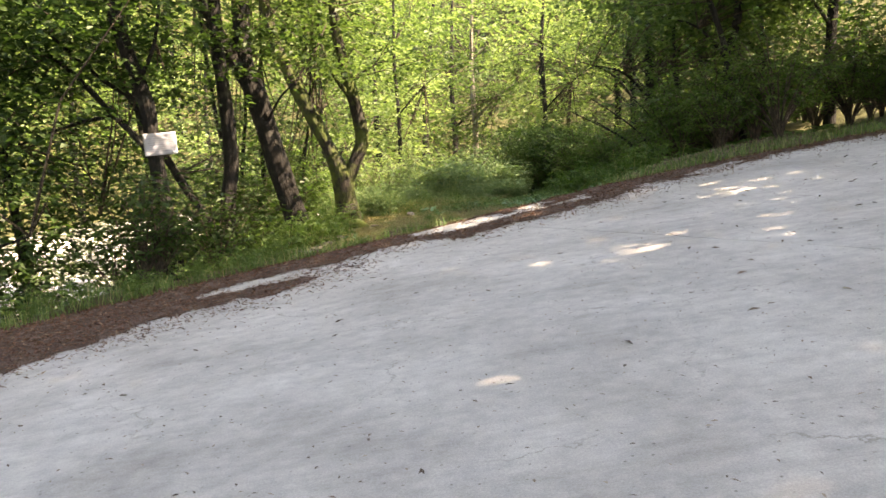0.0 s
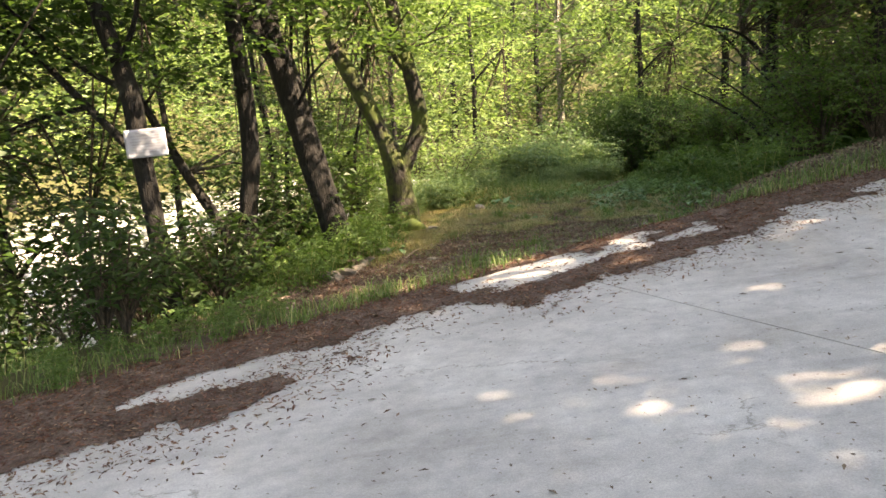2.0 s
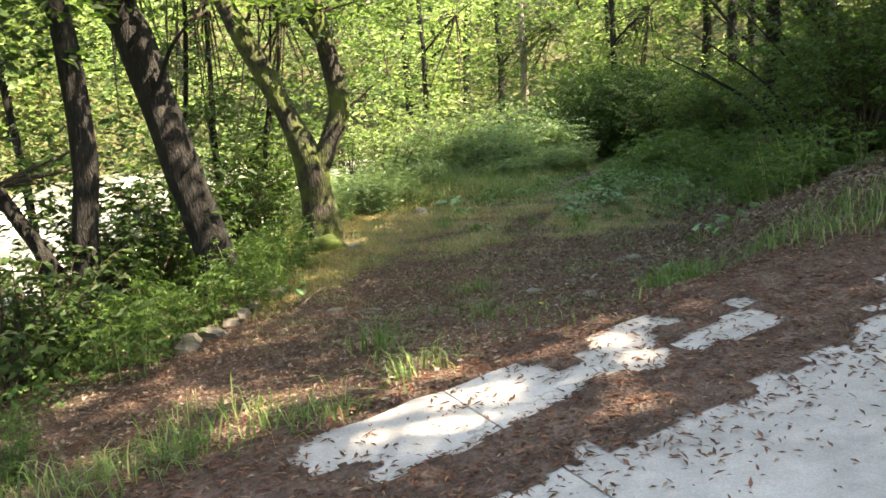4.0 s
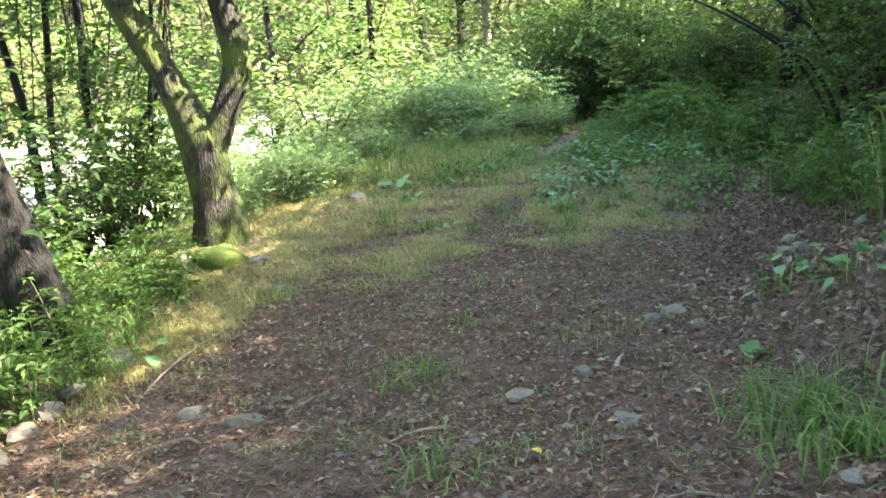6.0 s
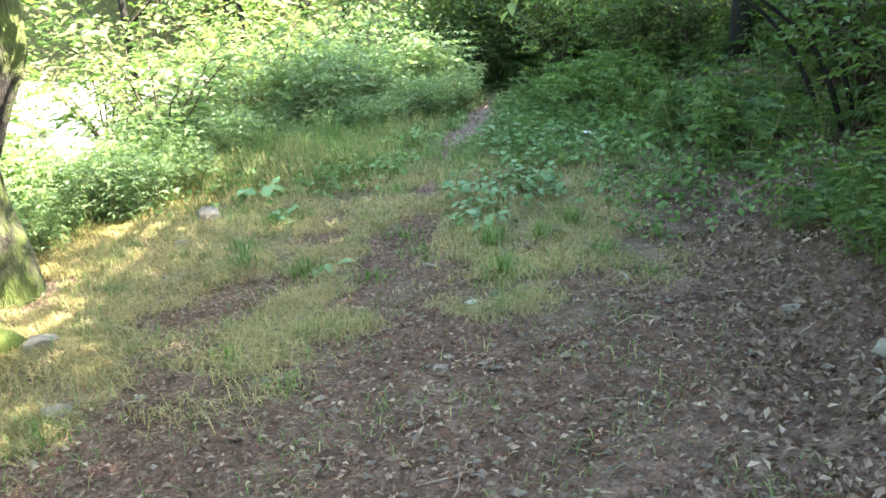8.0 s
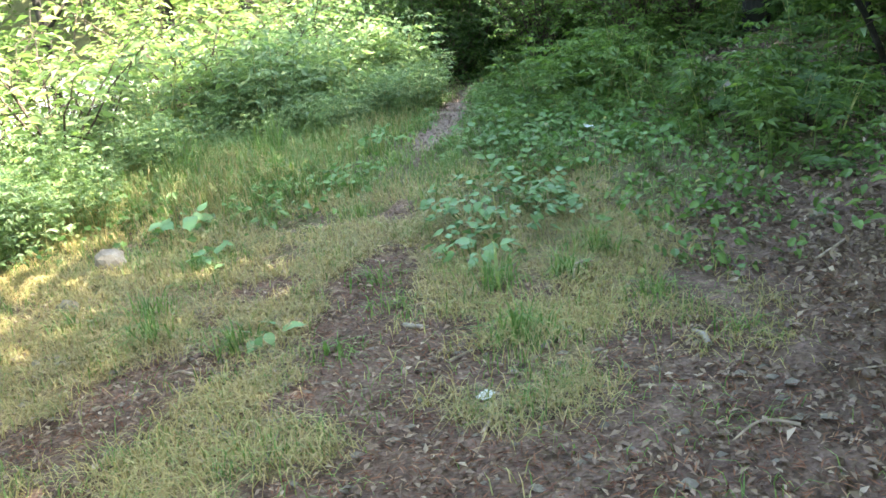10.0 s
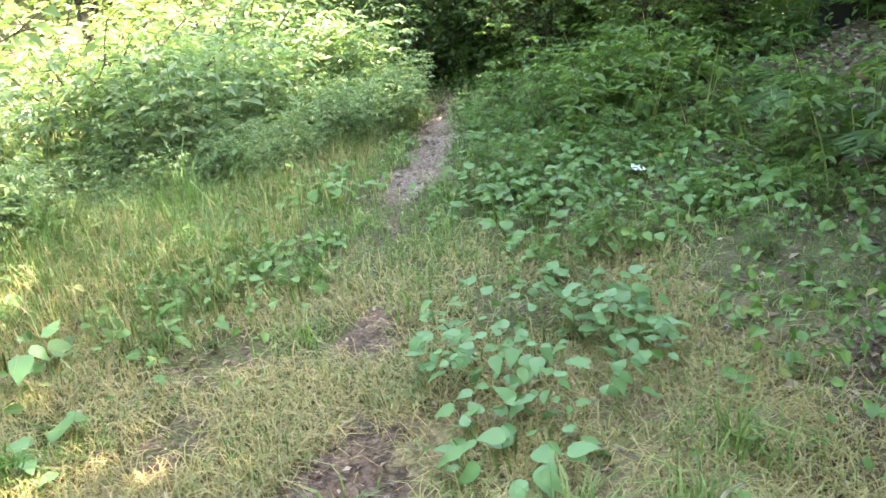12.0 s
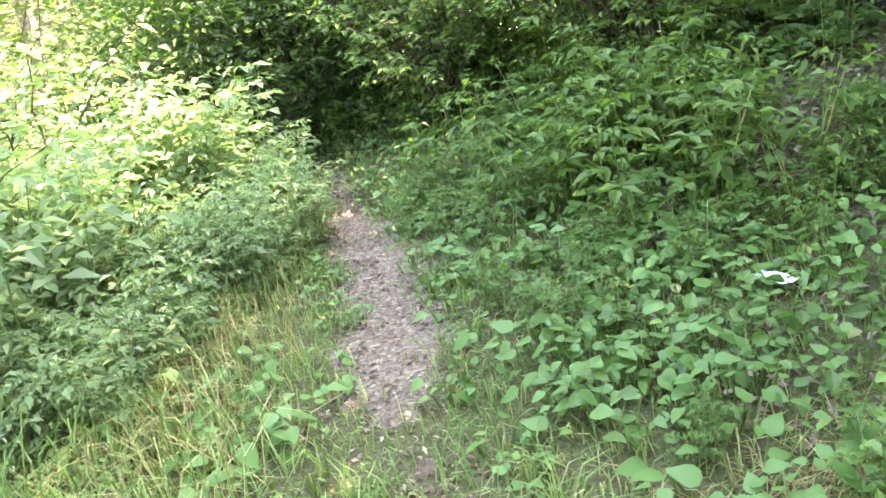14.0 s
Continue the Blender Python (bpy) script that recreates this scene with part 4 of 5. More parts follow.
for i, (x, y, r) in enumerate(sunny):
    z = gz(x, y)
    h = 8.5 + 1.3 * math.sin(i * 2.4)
    # two in three crowns take the leaf colour with sunlight painted in
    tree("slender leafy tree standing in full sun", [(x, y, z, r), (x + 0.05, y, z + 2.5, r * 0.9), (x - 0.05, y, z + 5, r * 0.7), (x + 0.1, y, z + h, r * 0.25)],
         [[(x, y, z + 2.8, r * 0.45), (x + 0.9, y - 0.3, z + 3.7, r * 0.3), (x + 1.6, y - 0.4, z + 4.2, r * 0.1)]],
         [(x, y, z + h * 0.66, 2.5, 2.3, h * 0.34), (x, y, z + h * 0.3, 1.9, 1.7, 1.4), (x, y, z + 1.2, 1.5, 1.4, 0.9)], 105, 40, 0.15, 0.75, LEAF_SUNLIT if i % 3 else LEAF_TREE, PALE_BARK if i == 0 else BARK, 90 + i, 9, "sunny trees")

# unseen tall trees added on the far side of the road, whose crowns shade it
rr = random.Random(2)
for i in range(17):
    u, v = (-5 + 3.1 * i, -3.6) if i < 10 else (-1 + 4.2 * (i - 10), -7.5)
    u, v = u + rr.uniform(-0.7, 0.7), v + rr.uniform(-0.5, 0.4)
    x, y = u * UD.x + v * VD.x, u * UD.y + v * VD.y
    z, r, h = gz(x, y), rr.uniform(0.2, 0.27), rr.uniform(15.5, 18.5)
    ox, oy = (VD.x * 3.4, VD.y * 3.4) if i < 10 else (0, 0)
    tree("unseen tall broadleaved tree added to shade the road", [(x, y, z, r), (x, y, z + 4, r * 0.85), (x + ox * 0.3, y + oy * 0.3, z + 8, r * 0.6), (x + ox, y + oy, z + h, r * 0.2)],
         [[(x, y, z + 4.5, r * 0.5), (x + ox, y + oy, z + 6.4, r * 0.35), (x + 2.2 * ox, y + 2.2 * oy, z + 7.6, r * 0.15)]],
         [(x + ox, y + oy, z + h * 0.66, 4.8, 4.6, h * 0.28)], 300 if i < 10 else 170, 34, 0.25, 1.0, LEAF_TREE, BARK, 120 + i, 9, "roadside shade trees", 30)

# far woods closing the valley
rng = np.random.default_rng(5)
cs = []
for k in range(190):
    a = rng.uniform(0, 1)
    if a < 0.45:
        x, y = rng.uniform(-34, -17), rng.uniform(-5, 60)
    elif a < 0.8:
        x, y = rng.uniform(-26, 26), rng.uniform(40, 62)
    else:
        x, y = rng.uniform(12, 30), rng.uniform(14, 50)
    z, h = gz(x, y), rng.uniform(11, 19)
    d = unit(rng.normal(0, 1, (44, 3))) * (rng.uniform(0.3, 1, 44) ** 0.5)[:, None]
    cs.append(d * [3.2, 3.2, h * 0.5] + [x, y, z + h * 0.5])
# lit and shaded sides of the woods come from separate leaf colours
for name, mat, label, pick in (("far_woods", LEAF_SUNLIT, "leafy woods across the stream, leaves coloured as sunlit", lambda k, c: c[0] < 5 and k % 3 != 0),
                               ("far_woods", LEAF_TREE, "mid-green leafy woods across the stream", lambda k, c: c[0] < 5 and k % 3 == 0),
                               ("far_woods", LEAF_SHADED, "green woods behind the bank, leaves coloured as shaded", lambda k, c: c[0] >= 5)):
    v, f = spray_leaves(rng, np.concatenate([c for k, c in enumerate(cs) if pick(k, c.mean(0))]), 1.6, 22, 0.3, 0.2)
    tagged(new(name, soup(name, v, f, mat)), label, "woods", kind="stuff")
chunks = []
for k in range(14):
    x, y = (rng.uniform(-34, -18), rng.uniform(0, 60)) if k % 2 else (rng.uniform(-24, 24), rng.uniform(40, 60))
    z = gz(x, y)
    chunks.append(tube([(x, y, z - 0.5), (x + rng.normal(0, 0.3), y, z + 4), (x + rng.normal(0, 0.6), y, z + 10)], [0.2, 0.15, 0.05], 7))
v, f = joined(chunks)
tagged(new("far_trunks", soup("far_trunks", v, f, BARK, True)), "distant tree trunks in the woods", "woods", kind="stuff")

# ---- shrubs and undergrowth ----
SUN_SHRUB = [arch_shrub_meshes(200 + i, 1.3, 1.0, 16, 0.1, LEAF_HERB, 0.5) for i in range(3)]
# sapling foliage carries painted shade
SAPLING = [arch_shrub_meshes(240 + i, 3.0, 1.1, 13, 0.12, LEAF_SHADED, 0.5, 0.3, 0.08) for i in range(3)]
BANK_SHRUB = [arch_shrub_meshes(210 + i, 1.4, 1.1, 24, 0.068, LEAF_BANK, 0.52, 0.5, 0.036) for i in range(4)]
# dark leaves paint the shaded hollow at the path's end
SHADE_SHRUB = [shrub_meshes(220 + i, 2.6, 1.3, 60, 42, 0.1, LEAF_SHADED, 0.5) for i in range(3)]
# leaves darkened to stand as silhouettes before the bright stream
STREAM_SHRUB = [arch_shrub_meshes(250 + i, 1.3, 0.95, 14, 0.11, LEAF_SHADED, 0.5, 0.4, 0.07) for i in range(3)]
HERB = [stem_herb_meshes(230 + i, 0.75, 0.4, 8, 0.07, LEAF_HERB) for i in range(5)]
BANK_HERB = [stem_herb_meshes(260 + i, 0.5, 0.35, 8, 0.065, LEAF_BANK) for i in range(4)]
rng = np.random.default_rng(7)


def strew(meshes, name, label, category, n, xr, yr, smin, smax, group, ok=None):
    made = 0
    for _ in range(n * 6):
        if made >= n:
            break
        x, y = rng.uniform(*xr), rng.uniform(*yr)
        if ok and not ok(x, y):
            continue
        shrub(meshes[int(rng.integers(len(meshes)))], name, label, category, x, y, rng.uniform(smin, smax), rng.uniform(0, 360), group)
        made += 1


def on_log_slope(x, y):
    """The open litter slope round the rotting log."""
    return 3.2 < x < 5.1 and 18.2 < y < 20.7


strew(STREAM_SHRUB, "shrub", "leafy shrub on the stream bank, leaves darkened as silhouette", "shrub", 40, (-6.2, -3.0), (9.5, 18.5), 0.5, 1.15, "bank shrubs", lambda x, y: x * VD.x + y * VD.y > 8.6 and x < -3.0)
strew(BANK_SHRUB, "shrub", "light green arching shrub above the stream", "shrub", 16, (-5.6, -3.1), (15.4, 20), 0.7, 1.15, "bank shrubs")
strew(SAPLING, "sapling", "leafy sapling beside the road, leaves darkened as shade", "sapling", 13, (-7.6, -5.1), (8.6, 12.4), 0.7, 1.1, "roadside saplings", lambda x, y: x * VD.x + y * VD.y > 9.0)
HEDGE_Y, HEDGE_X = (16.8, 17.7, 18.3, 19.2, 20.2, 21.4, 22.2, 23.0, 24.0), (-2.0, -1.75, -1.3, -0.95, -0.45, 0.4, 1.05, 1.65, 2.1)


def behind_hedge(x, y, depth):
    """Within depth metres on the stream's side of the hedge's foot."""
    d = float(np.interp(y, HEDGE_Y, HEDGE_X)) - x
    return 0 < d < depth


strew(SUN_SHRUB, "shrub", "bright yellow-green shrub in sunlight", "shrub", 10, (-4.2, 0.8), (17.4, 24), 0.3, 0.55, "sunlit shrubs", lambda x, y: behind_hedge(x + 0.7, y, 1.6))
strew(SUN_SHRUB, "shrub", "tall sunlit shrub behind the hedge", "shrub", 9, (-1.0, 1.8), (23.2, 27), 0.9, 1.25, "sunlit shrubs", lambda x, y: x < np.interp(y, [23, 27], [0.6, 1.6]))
# pale leaf colour here paints the sun on the thin branches
THIN_SHRUB = [arch_shrub_meshes(270 + i, 1.7, 1.2, 8, 0.12, LEAF_SUNLIT, 0.45, 0.3, 0.09) for i in range(3)]
strew(THIN_SHRUB, "shrub", "thin shrub above the stream, leaves coloured pale as sunlit", "shrub", 15, (-4.4, -0.2), (19.6, 26.5), 0.75, 1.2, "thin shrubs", lambda x, y: behind_hedge(x + 0.9, min(y, 24), 2.6))
strew(BANK_HERB, "weed", "dark leafy weed on the shaded road verge", "weed", 46, (-5.2, 0.2), (7.0, 11.4), 0.3, 0.6, "verge weeds", lambda x, y: 8.25 < x * VD.x + y * VD.y < 9.9 and x * UD.x + y * UD.y < 3.5)
strew(SHADE_SHRUB, "shrub", "dense shrub at the path end, leaves darkened as shade", "shrub", 13, (2.2, 4.4), (24.9, 27.6), 0.5, 0.78, "dark shrubs")
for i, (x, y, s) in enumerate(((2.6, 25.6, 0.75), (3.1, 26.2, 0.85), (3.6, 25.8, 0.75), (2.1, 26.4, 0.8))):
    shrub(SHADE_SHRUB[i % 3], "shrub", "dense shrub at the path end, leaves darkened as shade", "shrub", x, y, s, i * 80, "dark shrubs")
strew(BANK_SHRUB, "shrub", "green leafy bush hanging over the path end", "shrub", 12, (3.2, 4.8), (21.6, 25.5), 0.8, 1.35, "path end bushes", lambda x, y: x > 3.0 + 0.14 * (y - 21.6))
strew(BANK_SHRUB, "shrub", "dark green shrub on the shaded bank", "shrub", 34, (4.0, 9), (12.6, 25), 0.8, 1.5, "bank undergrowth", lambda x, y: x * VD.x + y * VD.y > lip_v(x * UD.x + y * UD.y) + 1.4 and x > 4.2 + 0.1 * max(0, y - 15) and not on_log_slope(x - 0.5, y))
for i, (x, y, k) in enumerate(((4.3, 13.4, 1.0), (4.5, 14.2, 1.2), (4.1, 14.9, 1.0), (4.4, 15.6, 1.3), (4.2, 16.3, 1.1), (4.9, 15.1, 1.4), (5.0, 13.9, 1.2))):
    shrub(BANK_SHRUB[i % 4], "shrub", "dark green shrub leaning over the litter bank", "shrub", x, y, k, i * 77, "bank undergrowth")
strew(HERB, "herb", "leafy green herb in the low hedge", "herb", 84, (-2.6, 1.0), (17.2, 21.2), 0.4, 0.85, "path herbs", lambda x, y: behind_hedge(x, y, 1.7))
strew(HERB, "herb", "tall leafy green herb beside the path", "herb", 54, (-1.2, 2.2), (21.0, 24.4), 0.6, 1.35, "path herbs", lambda x, y: behind_hedge(x, y, 1.7))
strew(HERB, "weed", "low leafy herb in the grass beside the path", "weed", 80, (-0.4, 2.2), (20.4, 23.6), 0.35, 0.72, "path edge herbs", lambda x, y: y > 20.5 and behind_hedge(x - 0.75, y, 0.8) and trail_gap(x, y) > 0.2)
strew(BANK_HERB, "weed", "low leafy herb among the ground cover", "weed", 60, (1.9, 3.6), (18.4, 22.8), 0.3, 0.5, "cover herbs", lambda x, y: trail_gap(x, y) > 0.2 and (x - 2.7) ** 2 + (y - 19.5) ** 2 > 0.2)
strew(BANK_HERB, "herb", "leafy green herb on the bank", "herb", 108, (2.4, 5.8), (16.6, 25), 0.6, 1.3, "bank herbs", lambda x, y: (not on_log_slope(x, y) or int(x * 97) % 5 < 2) and x > np.interp(y, [16.6, 17.5, 19, 21, 22, 23, 24.5], [4.0, 3.5, 3.4, 2.85, 2.75, 2.85, 2.9]))
strew(BANK_HERB, "herb", "leafy herb over the litter bank", "herb", 20, (2.55, 3.5), (12.9, 16.4), 0.55, 1.05, "bank edge herbs", lambda x, y: x > np.interp(y, [12.9, 14.5, 16.4], [2.45, 2.85, 3.3]))
strew(BANK_HERB, "herb", "leafy herb overhanging the bank stones", "herb", 14, (-2.35, -1.72), (13.2, 15.3), 0.55, 1.0, "bank edge herbs")
strew(BANK_HERB, "herb", "dark leafy herb beside the bank stones", "herb", 26, (-3.2, -1.9), (11.4, 15.6), 0.6, 1.1, "bank edge herbs", lambda x, y: x * VD.x + y * VD.y > 9.6 and x < -1.95 - 0.1 * max(0, y - 13.5))

# low broad-leaved ground cover
rng = np.random.default_rng(8)


def scatter(n, xr, yr, density):
    x, y = rng.uniform(*xr, n), rng.uniform(*yr, n)
    k = rng.uniform(0, 1, n) < density(x, y)
    x, y = x[k], y[k]
    return np.stack([x, y, ground_z(x, y)], 1)


def patchy(x, y, s=1.0, seed=0.0):
    return np.array([noise.noise(Vector((a * s, b * s, seed))) for a, b in zip(x, y)]) * 0.5 + 0.5


def cover_density(x, y):
    right = step(1.9, 2.5, x - 0.05 * np.maximum(0, y - 18) + 0.25 * np.sin(y * 2.3)) * step(16.2, 17.2, y) * step(6.5, 4.5, x) * (1 - 0.75 * step(3.1, 3.5, x) * step(18.0, 18.4, y) * step(20.9, 20.5, y)) * (1 - 0.8 * step(18.6, 18.0, y) * step(2.5, 2.0, x))
    left = step(0.9, 0.2, x - 0.33 * np.maximum(0, y - 19)) * step(17.8, 19.4, y) * 0.7
    bank = step(-2.0, -2.8, x) * step(9, 10, y) * 0.45
    return np.clip(np.maximum(np.maximum(right, left), bank) * step(-0.02, 0.16, trail_gap(x, y)) * np.clip(patchy(x, y, 1.6, 4) * 1.7 - 0.15, 0.1, 1) * 1.0, 0, 1)


p = scatter(80000, (-4.5, 6.0), (9.5, 25), cover_density)
p[:, 2] += rng.uniform(0.02, 0.2, len(p)) * np.clip(0.5 + 0.5 * patchy(p[:, 0], p[:, 1], 2.5, 2), 0.4, 1)
v, f = leaves(rng, p, np.array([[0, -0.15, 1.0]]), 0.056, 0.62, flat=0.55, fine=True)
tagged(new("ground_cover", soup("ground_cover", v, f, LEAF_COVER)), "low broad-leaved green ground cover", "ground cover", kind="stuff")

def straw_density(x, y):
    return np.clip(grassiness(x, y) * step(19.6, 18.2, y) * step(2.9, 2.2, x) * np.clip(patchy(x, y, 2.1, 11) * 3.2 - 0.85, 0.06, 1), 0, 1)


def green_density(x, y):
    tuft_ = np.clip(patchy(x, y, 2.6, 21) * 3.6 - 1.8, 0.03 + 0.3 * step(17.5, 19.5, y), 1)
    return np.clip(grassiness(x, y) * tuft_ * (0.7 + 0.3 * step(16, 20, y)), 0, 1)


def verge_density(x, y):
    u, v = x * UD.x + y * UD.y, x * VD.x + y * VD.y
    d = v - lip_v(u)
    entry = step(1.9, 1.2, np.abs(u - 5.9))
    return step(-0.02, 0.25, d) * step(1.6, 0.7, d) * np.clip(patchy(x, y, 1.3, 31) * 2.2 - 0.75, 0.05 + 0.6 * step(6.6, 7.6, u), 1) * (1 - 0.93 * entry)


# grass: dry straw and green blades
p = scatter(220000, (-2.6, 3.2), (12.4, 19.6), lambda x, y: straw_density(x, y))
v, f = blades(rng, p, 0.075, 0.0045, 2.0)
tagged(new("dry_grass", soup("dry_grass", v, f, LEAF_STRAW)), "flattened straw-coloured dry grass", "grass", kind="stuff")
p = scatter(130000, (-3.0, 3.2), (12.4, 24), lambda x, y: green_density(x, y))
v, f = blades(rng, p, 0.1, 0.005, 0.9)
tagged(new("grass", soup("grass", v, f, LEAF_GRASS)), "short green grass along the path", "grass", kind="stuff")
p = scatter(16000, (-1.6, 2.2), (11.2, 16.5), lambda x, y: np.clip(patchy(x, y, 2.2, 41) * 3 - 1.3, 0.05, 1) * 0.8)
v, f = blades(rng, p, 0.06, 0.0045, 1.3)
tagged(new("sparse_grass", soup("sparse_grass", v, f, LEAF_GRASS)), "sparse short grass blades on brown litter", "grass", kind="stuff")
p = scatter(110000, (-5, 13), (6.5, 14), lambda x, y: verge_density(x, y))
v, f = blades(rng, p, 0.16, 0.007, 1.0)
tagged(new("verge_grass", soup("verge_grass", v, f, LEAF_GRASS)), "green grass along the road verge", "grass", kind="stuff")

p = scatter(42000, (-2.2, 2.2), (18.4, 24), lambda x, y: step(0.9, 0.1, x - 0.36 * np.maximum(0, y - 19.2)) * step(18.4, 19.6, y) * step(-0.03, 0.15, trail_gap(x, y)))
p, dry = p[: len(p) // 2], p[len(p) // 2:]
v, f = blades(rng, dry, 0.24, 0.005, 1.2)
tagged(new("faded_grass", soup("faded_grass", v, f, LEAF_STRAW)), "faded straw-coloured grass among the green", "grass", kind="stuff")
v, f = blades(rng, p, 0.3, 0.005, 0.75)
tagged(new("long_grass", soup("long_grass", v, f, LEAF_GRASS)), "long pale green grass beside the path", "grass", kind="stuff")

# fallen leaves and needles
p = scatter(62000, (-3, 5), (9.2, 19), lambda x, y: np.clip(1.0 - 0.8 * grassiness(x, y), 0, 1) * (x * VD.x + y * VD.y > lip_v(x * UD.x + y * UD.y)))
p[:, 2] += rng.uniform(0.004, 0.03, len(p))
v, f = leaves(rng, p, np.array([[0, 0, 1.0]]), 0.034, 0.5, flat=0.35)
tagged(new("fallen_leaves", soup("fallen_leaves", v, f, LEAF_BROWN)), "brown fallen leaves on the soil", "leaf litter", kind="stuff")
p = scatter(24000, (1.3, 5.2), (11.6, 17.5), lambda x, y: step(1.4, 2.3, x - 0.35 * np.maximum(0, y - 13.8)) * 0.8)
p[:, 2] += rng.uniform(0.01, 0.06, len(p))
v, f = leaves(rng, p, np.array([[-0.2, 0, 1.0]]), 0.042, 0.55, flat=0.6)
tagged(new("dead_leaves", soup("dead_leaves", v, f, LEAF_BROWN)), "curled dead brown leaves on the bank", "leaf litter", kind="stuff")
p = scatter(16000, (0.8, 3.0), (18.5, 23.5), lambda x, y: step(0.35, 0.1, trail_gap(x, y)) * 0.9)
p[:, 2] += rng.uniform(0.003, 0.012, len(p))
v, f = leaves(rng, p, np.array([[0, 0, 1.0]]), 0.032, 0.4, flat=0.3)
tagged(new("trail_litter", soup("trail_litter", v, f, LEAF_BROWN)), "brown leaf bits on the narrow trail", "leaf litter", kind="stuff")
p = scatter(22000, (2.2, 5.5), (16, 24), lambda x, y: 0.3 + 0.6 * step(3.1, 3.5, x) * step(18.0, 18.5, y) * step(21.2, 20.6, y))
p[:, 2] += rng.uniform(0.005, 0.03, len(p))
v, f = leaves(rng, p, np.array([[0, 0, 1.0]]), 0.05, 0.55, flat=0.35)
tagged(new("bank_litter", soup("bank_litter", v, f, LEAF_BROWN)), "brown fallen leaves on the shaded bank", "leaf litter", kind="stuff")
p = scatter(70000, (-2, 3), (9.4, 18), lambda x, y: np.clip(1.0 - 0.7 * grassiness(x, y), 0, 1) * (x * VD.x + y * VD.y > lip_v(x * UD.x + y * UD.y)))
p[:, 2] += rng.uniform(0.004, 0.02, len(p))
v, f = leaves(rng, p, np.array([[0, 0, 1.0]]), 0.045, 0.12, flat=0.25, droop=0.02)
tagged(new("needles", soup("needles", v, f, LEAF_NEEDLE)), "reddish brown fallen needles on the path", "leaf litter", kind="stuff")
k = rng.integers(0, keep.size, 160000)
k = k[(dd.ravel()[k] > rng.normal(-0.14, 0.34, len(k)))][:52000]
p = np.stack([px_.ravel()[k] + rng.uniform(-0.03, 0.03, len(k)), py_.ravel()[k] + rng.uniform(-0.03, 0.03, len(k)), pz_.ravel()[k] + 0.004], 1)
v, f = leaves(rng, p, np.array([[0, 0, 1.0]]), 0.04, 0.28, flat=0.25, droop=0.05)
tagged(new("needle_litter", soup("needle_litter", v, f, LEAF_NEEDLE)), "reddish brown needles on the concrete edge", "leaf litter", kind="stuff")
n = 3600
uu_, vv_ = rng.uniform(-3, 12, n), rng.uniform(0.5, 7.4, n)
x, y = uu_ * UD.x + vv_ * VD.x, uu_ * UD.y + vv_ * VD.y
p = np.stack([x, y, road_z(x, y) + 0.004], 1)
v, f = leaves(rng, p, np.array([[0, 0, 1.0]]), 0.026, 0.4, flat=0.12, droop=0.0)
n = 170
uu_, vv_ = rng.uniform(-2, 10, n), rng.uniform(1.5, 7.3, n)
x, y = uu_ * UD.x + vv_ * VD.x, uu_ * UD.y + vv_ * VD.y
p = np.stack([x, y, road_z(x, y) + 0.006], 1)
v2, f2 = leaves(rng, p, np.array([[0, 0, 1.0]]), 0.06, 0.35, flat=0.2, droop=0.05)
v, f = joined([(v, f), (v2, f2)])
tagged(new("road_litter", soup("road_litter", v, f, LEAF_BROWN)), "scattered bits of leaf on the concrete", "leaf litter", kind="stuff")

# ---- ferns, broad-leaved plants, tufts ----


def frond_mesh(seed, length):
    rng = np.random.default_rng(seed)
    k = 20
    t = np.linspace(0.12, 1, k)
    spine = np.stack([length * t * (1 - 0.15 * t), 0 * t, length * (0.75 * t - 0.62 * t * t)], 1)
    at, al = [], []
    for s in (-1, 1):
        at.append(spine)
        al.append(np.stack([np.full(k, 0.35), np.full(k, s * 1.0), np.full(k, -0.1)], 1))
    at, al = np.concatenate(at), np.concatenate(al)
    size = np.tile(length * 0.36 * np.sin(np.pi * np.clip(0.12 + 0.88 * (1 - t), 0, 1)) ** 0.8 * 0.9 + 0.01, 2)
    n = len(at)
    nrm = np.tile([[0.1, 0, 1.0]], (n, 1))
    al = unit(al + rng.normal(0, 0.06, (n, 3)))
    side = np.cross(al, nrm)
    ln, wd = size[:, None], size[:, None] * 0.11
    v = np.stack([at, at + al * ln * 0.4 - side * wd, at + al * ln - [0, 0, 0.02], at + al * ln * 0.4 + side * wd], 1).reshape(-1, 3)
    b = np.arange(n)[:, None] * 4
    f = np.concatenate([b + [0, 1, 2], b + [0, 2, 3]], 1).reshape(-1, 3)
    tv, tf = tube([(0, 0, 0), *map(tuple, spine)], np.linspace(0.004, 0.001, k + 1), 3)
    tf = np.array([q for a, b2, c, d in tf for q in ((a, b2, c), (a, c, d))])
    return soup("frond", *joined([(v, f), (tv, tf)]), LEAF_FERN)


FRONDS = [frond_mesh(300 + i, 0.42) for i in range(3)]


def fern(x, y, scale, seed):
    r = random.Random(seed)
    top = tagged(new("fern"), "green fern with arching fronds on the bank", "fern", "bank ferns")
    top.matrix_basis = pose(x, y, gz(x, y), 0, 0, r.uniform(0, 360)) @ Matrix.Scale(scale, 4)
    for i in range(7):
        fr = part("frond", FRONDS[i % 3], top)
        fr.matrix_basis = pose(0, 0, 0.02, 0, r.uniform(-12, 14), i * 51 + r.uniform(-14, 14)) @ Matrix.Scale(r.uniform(0.75, 1.15), 4)


r = random.Random(14)
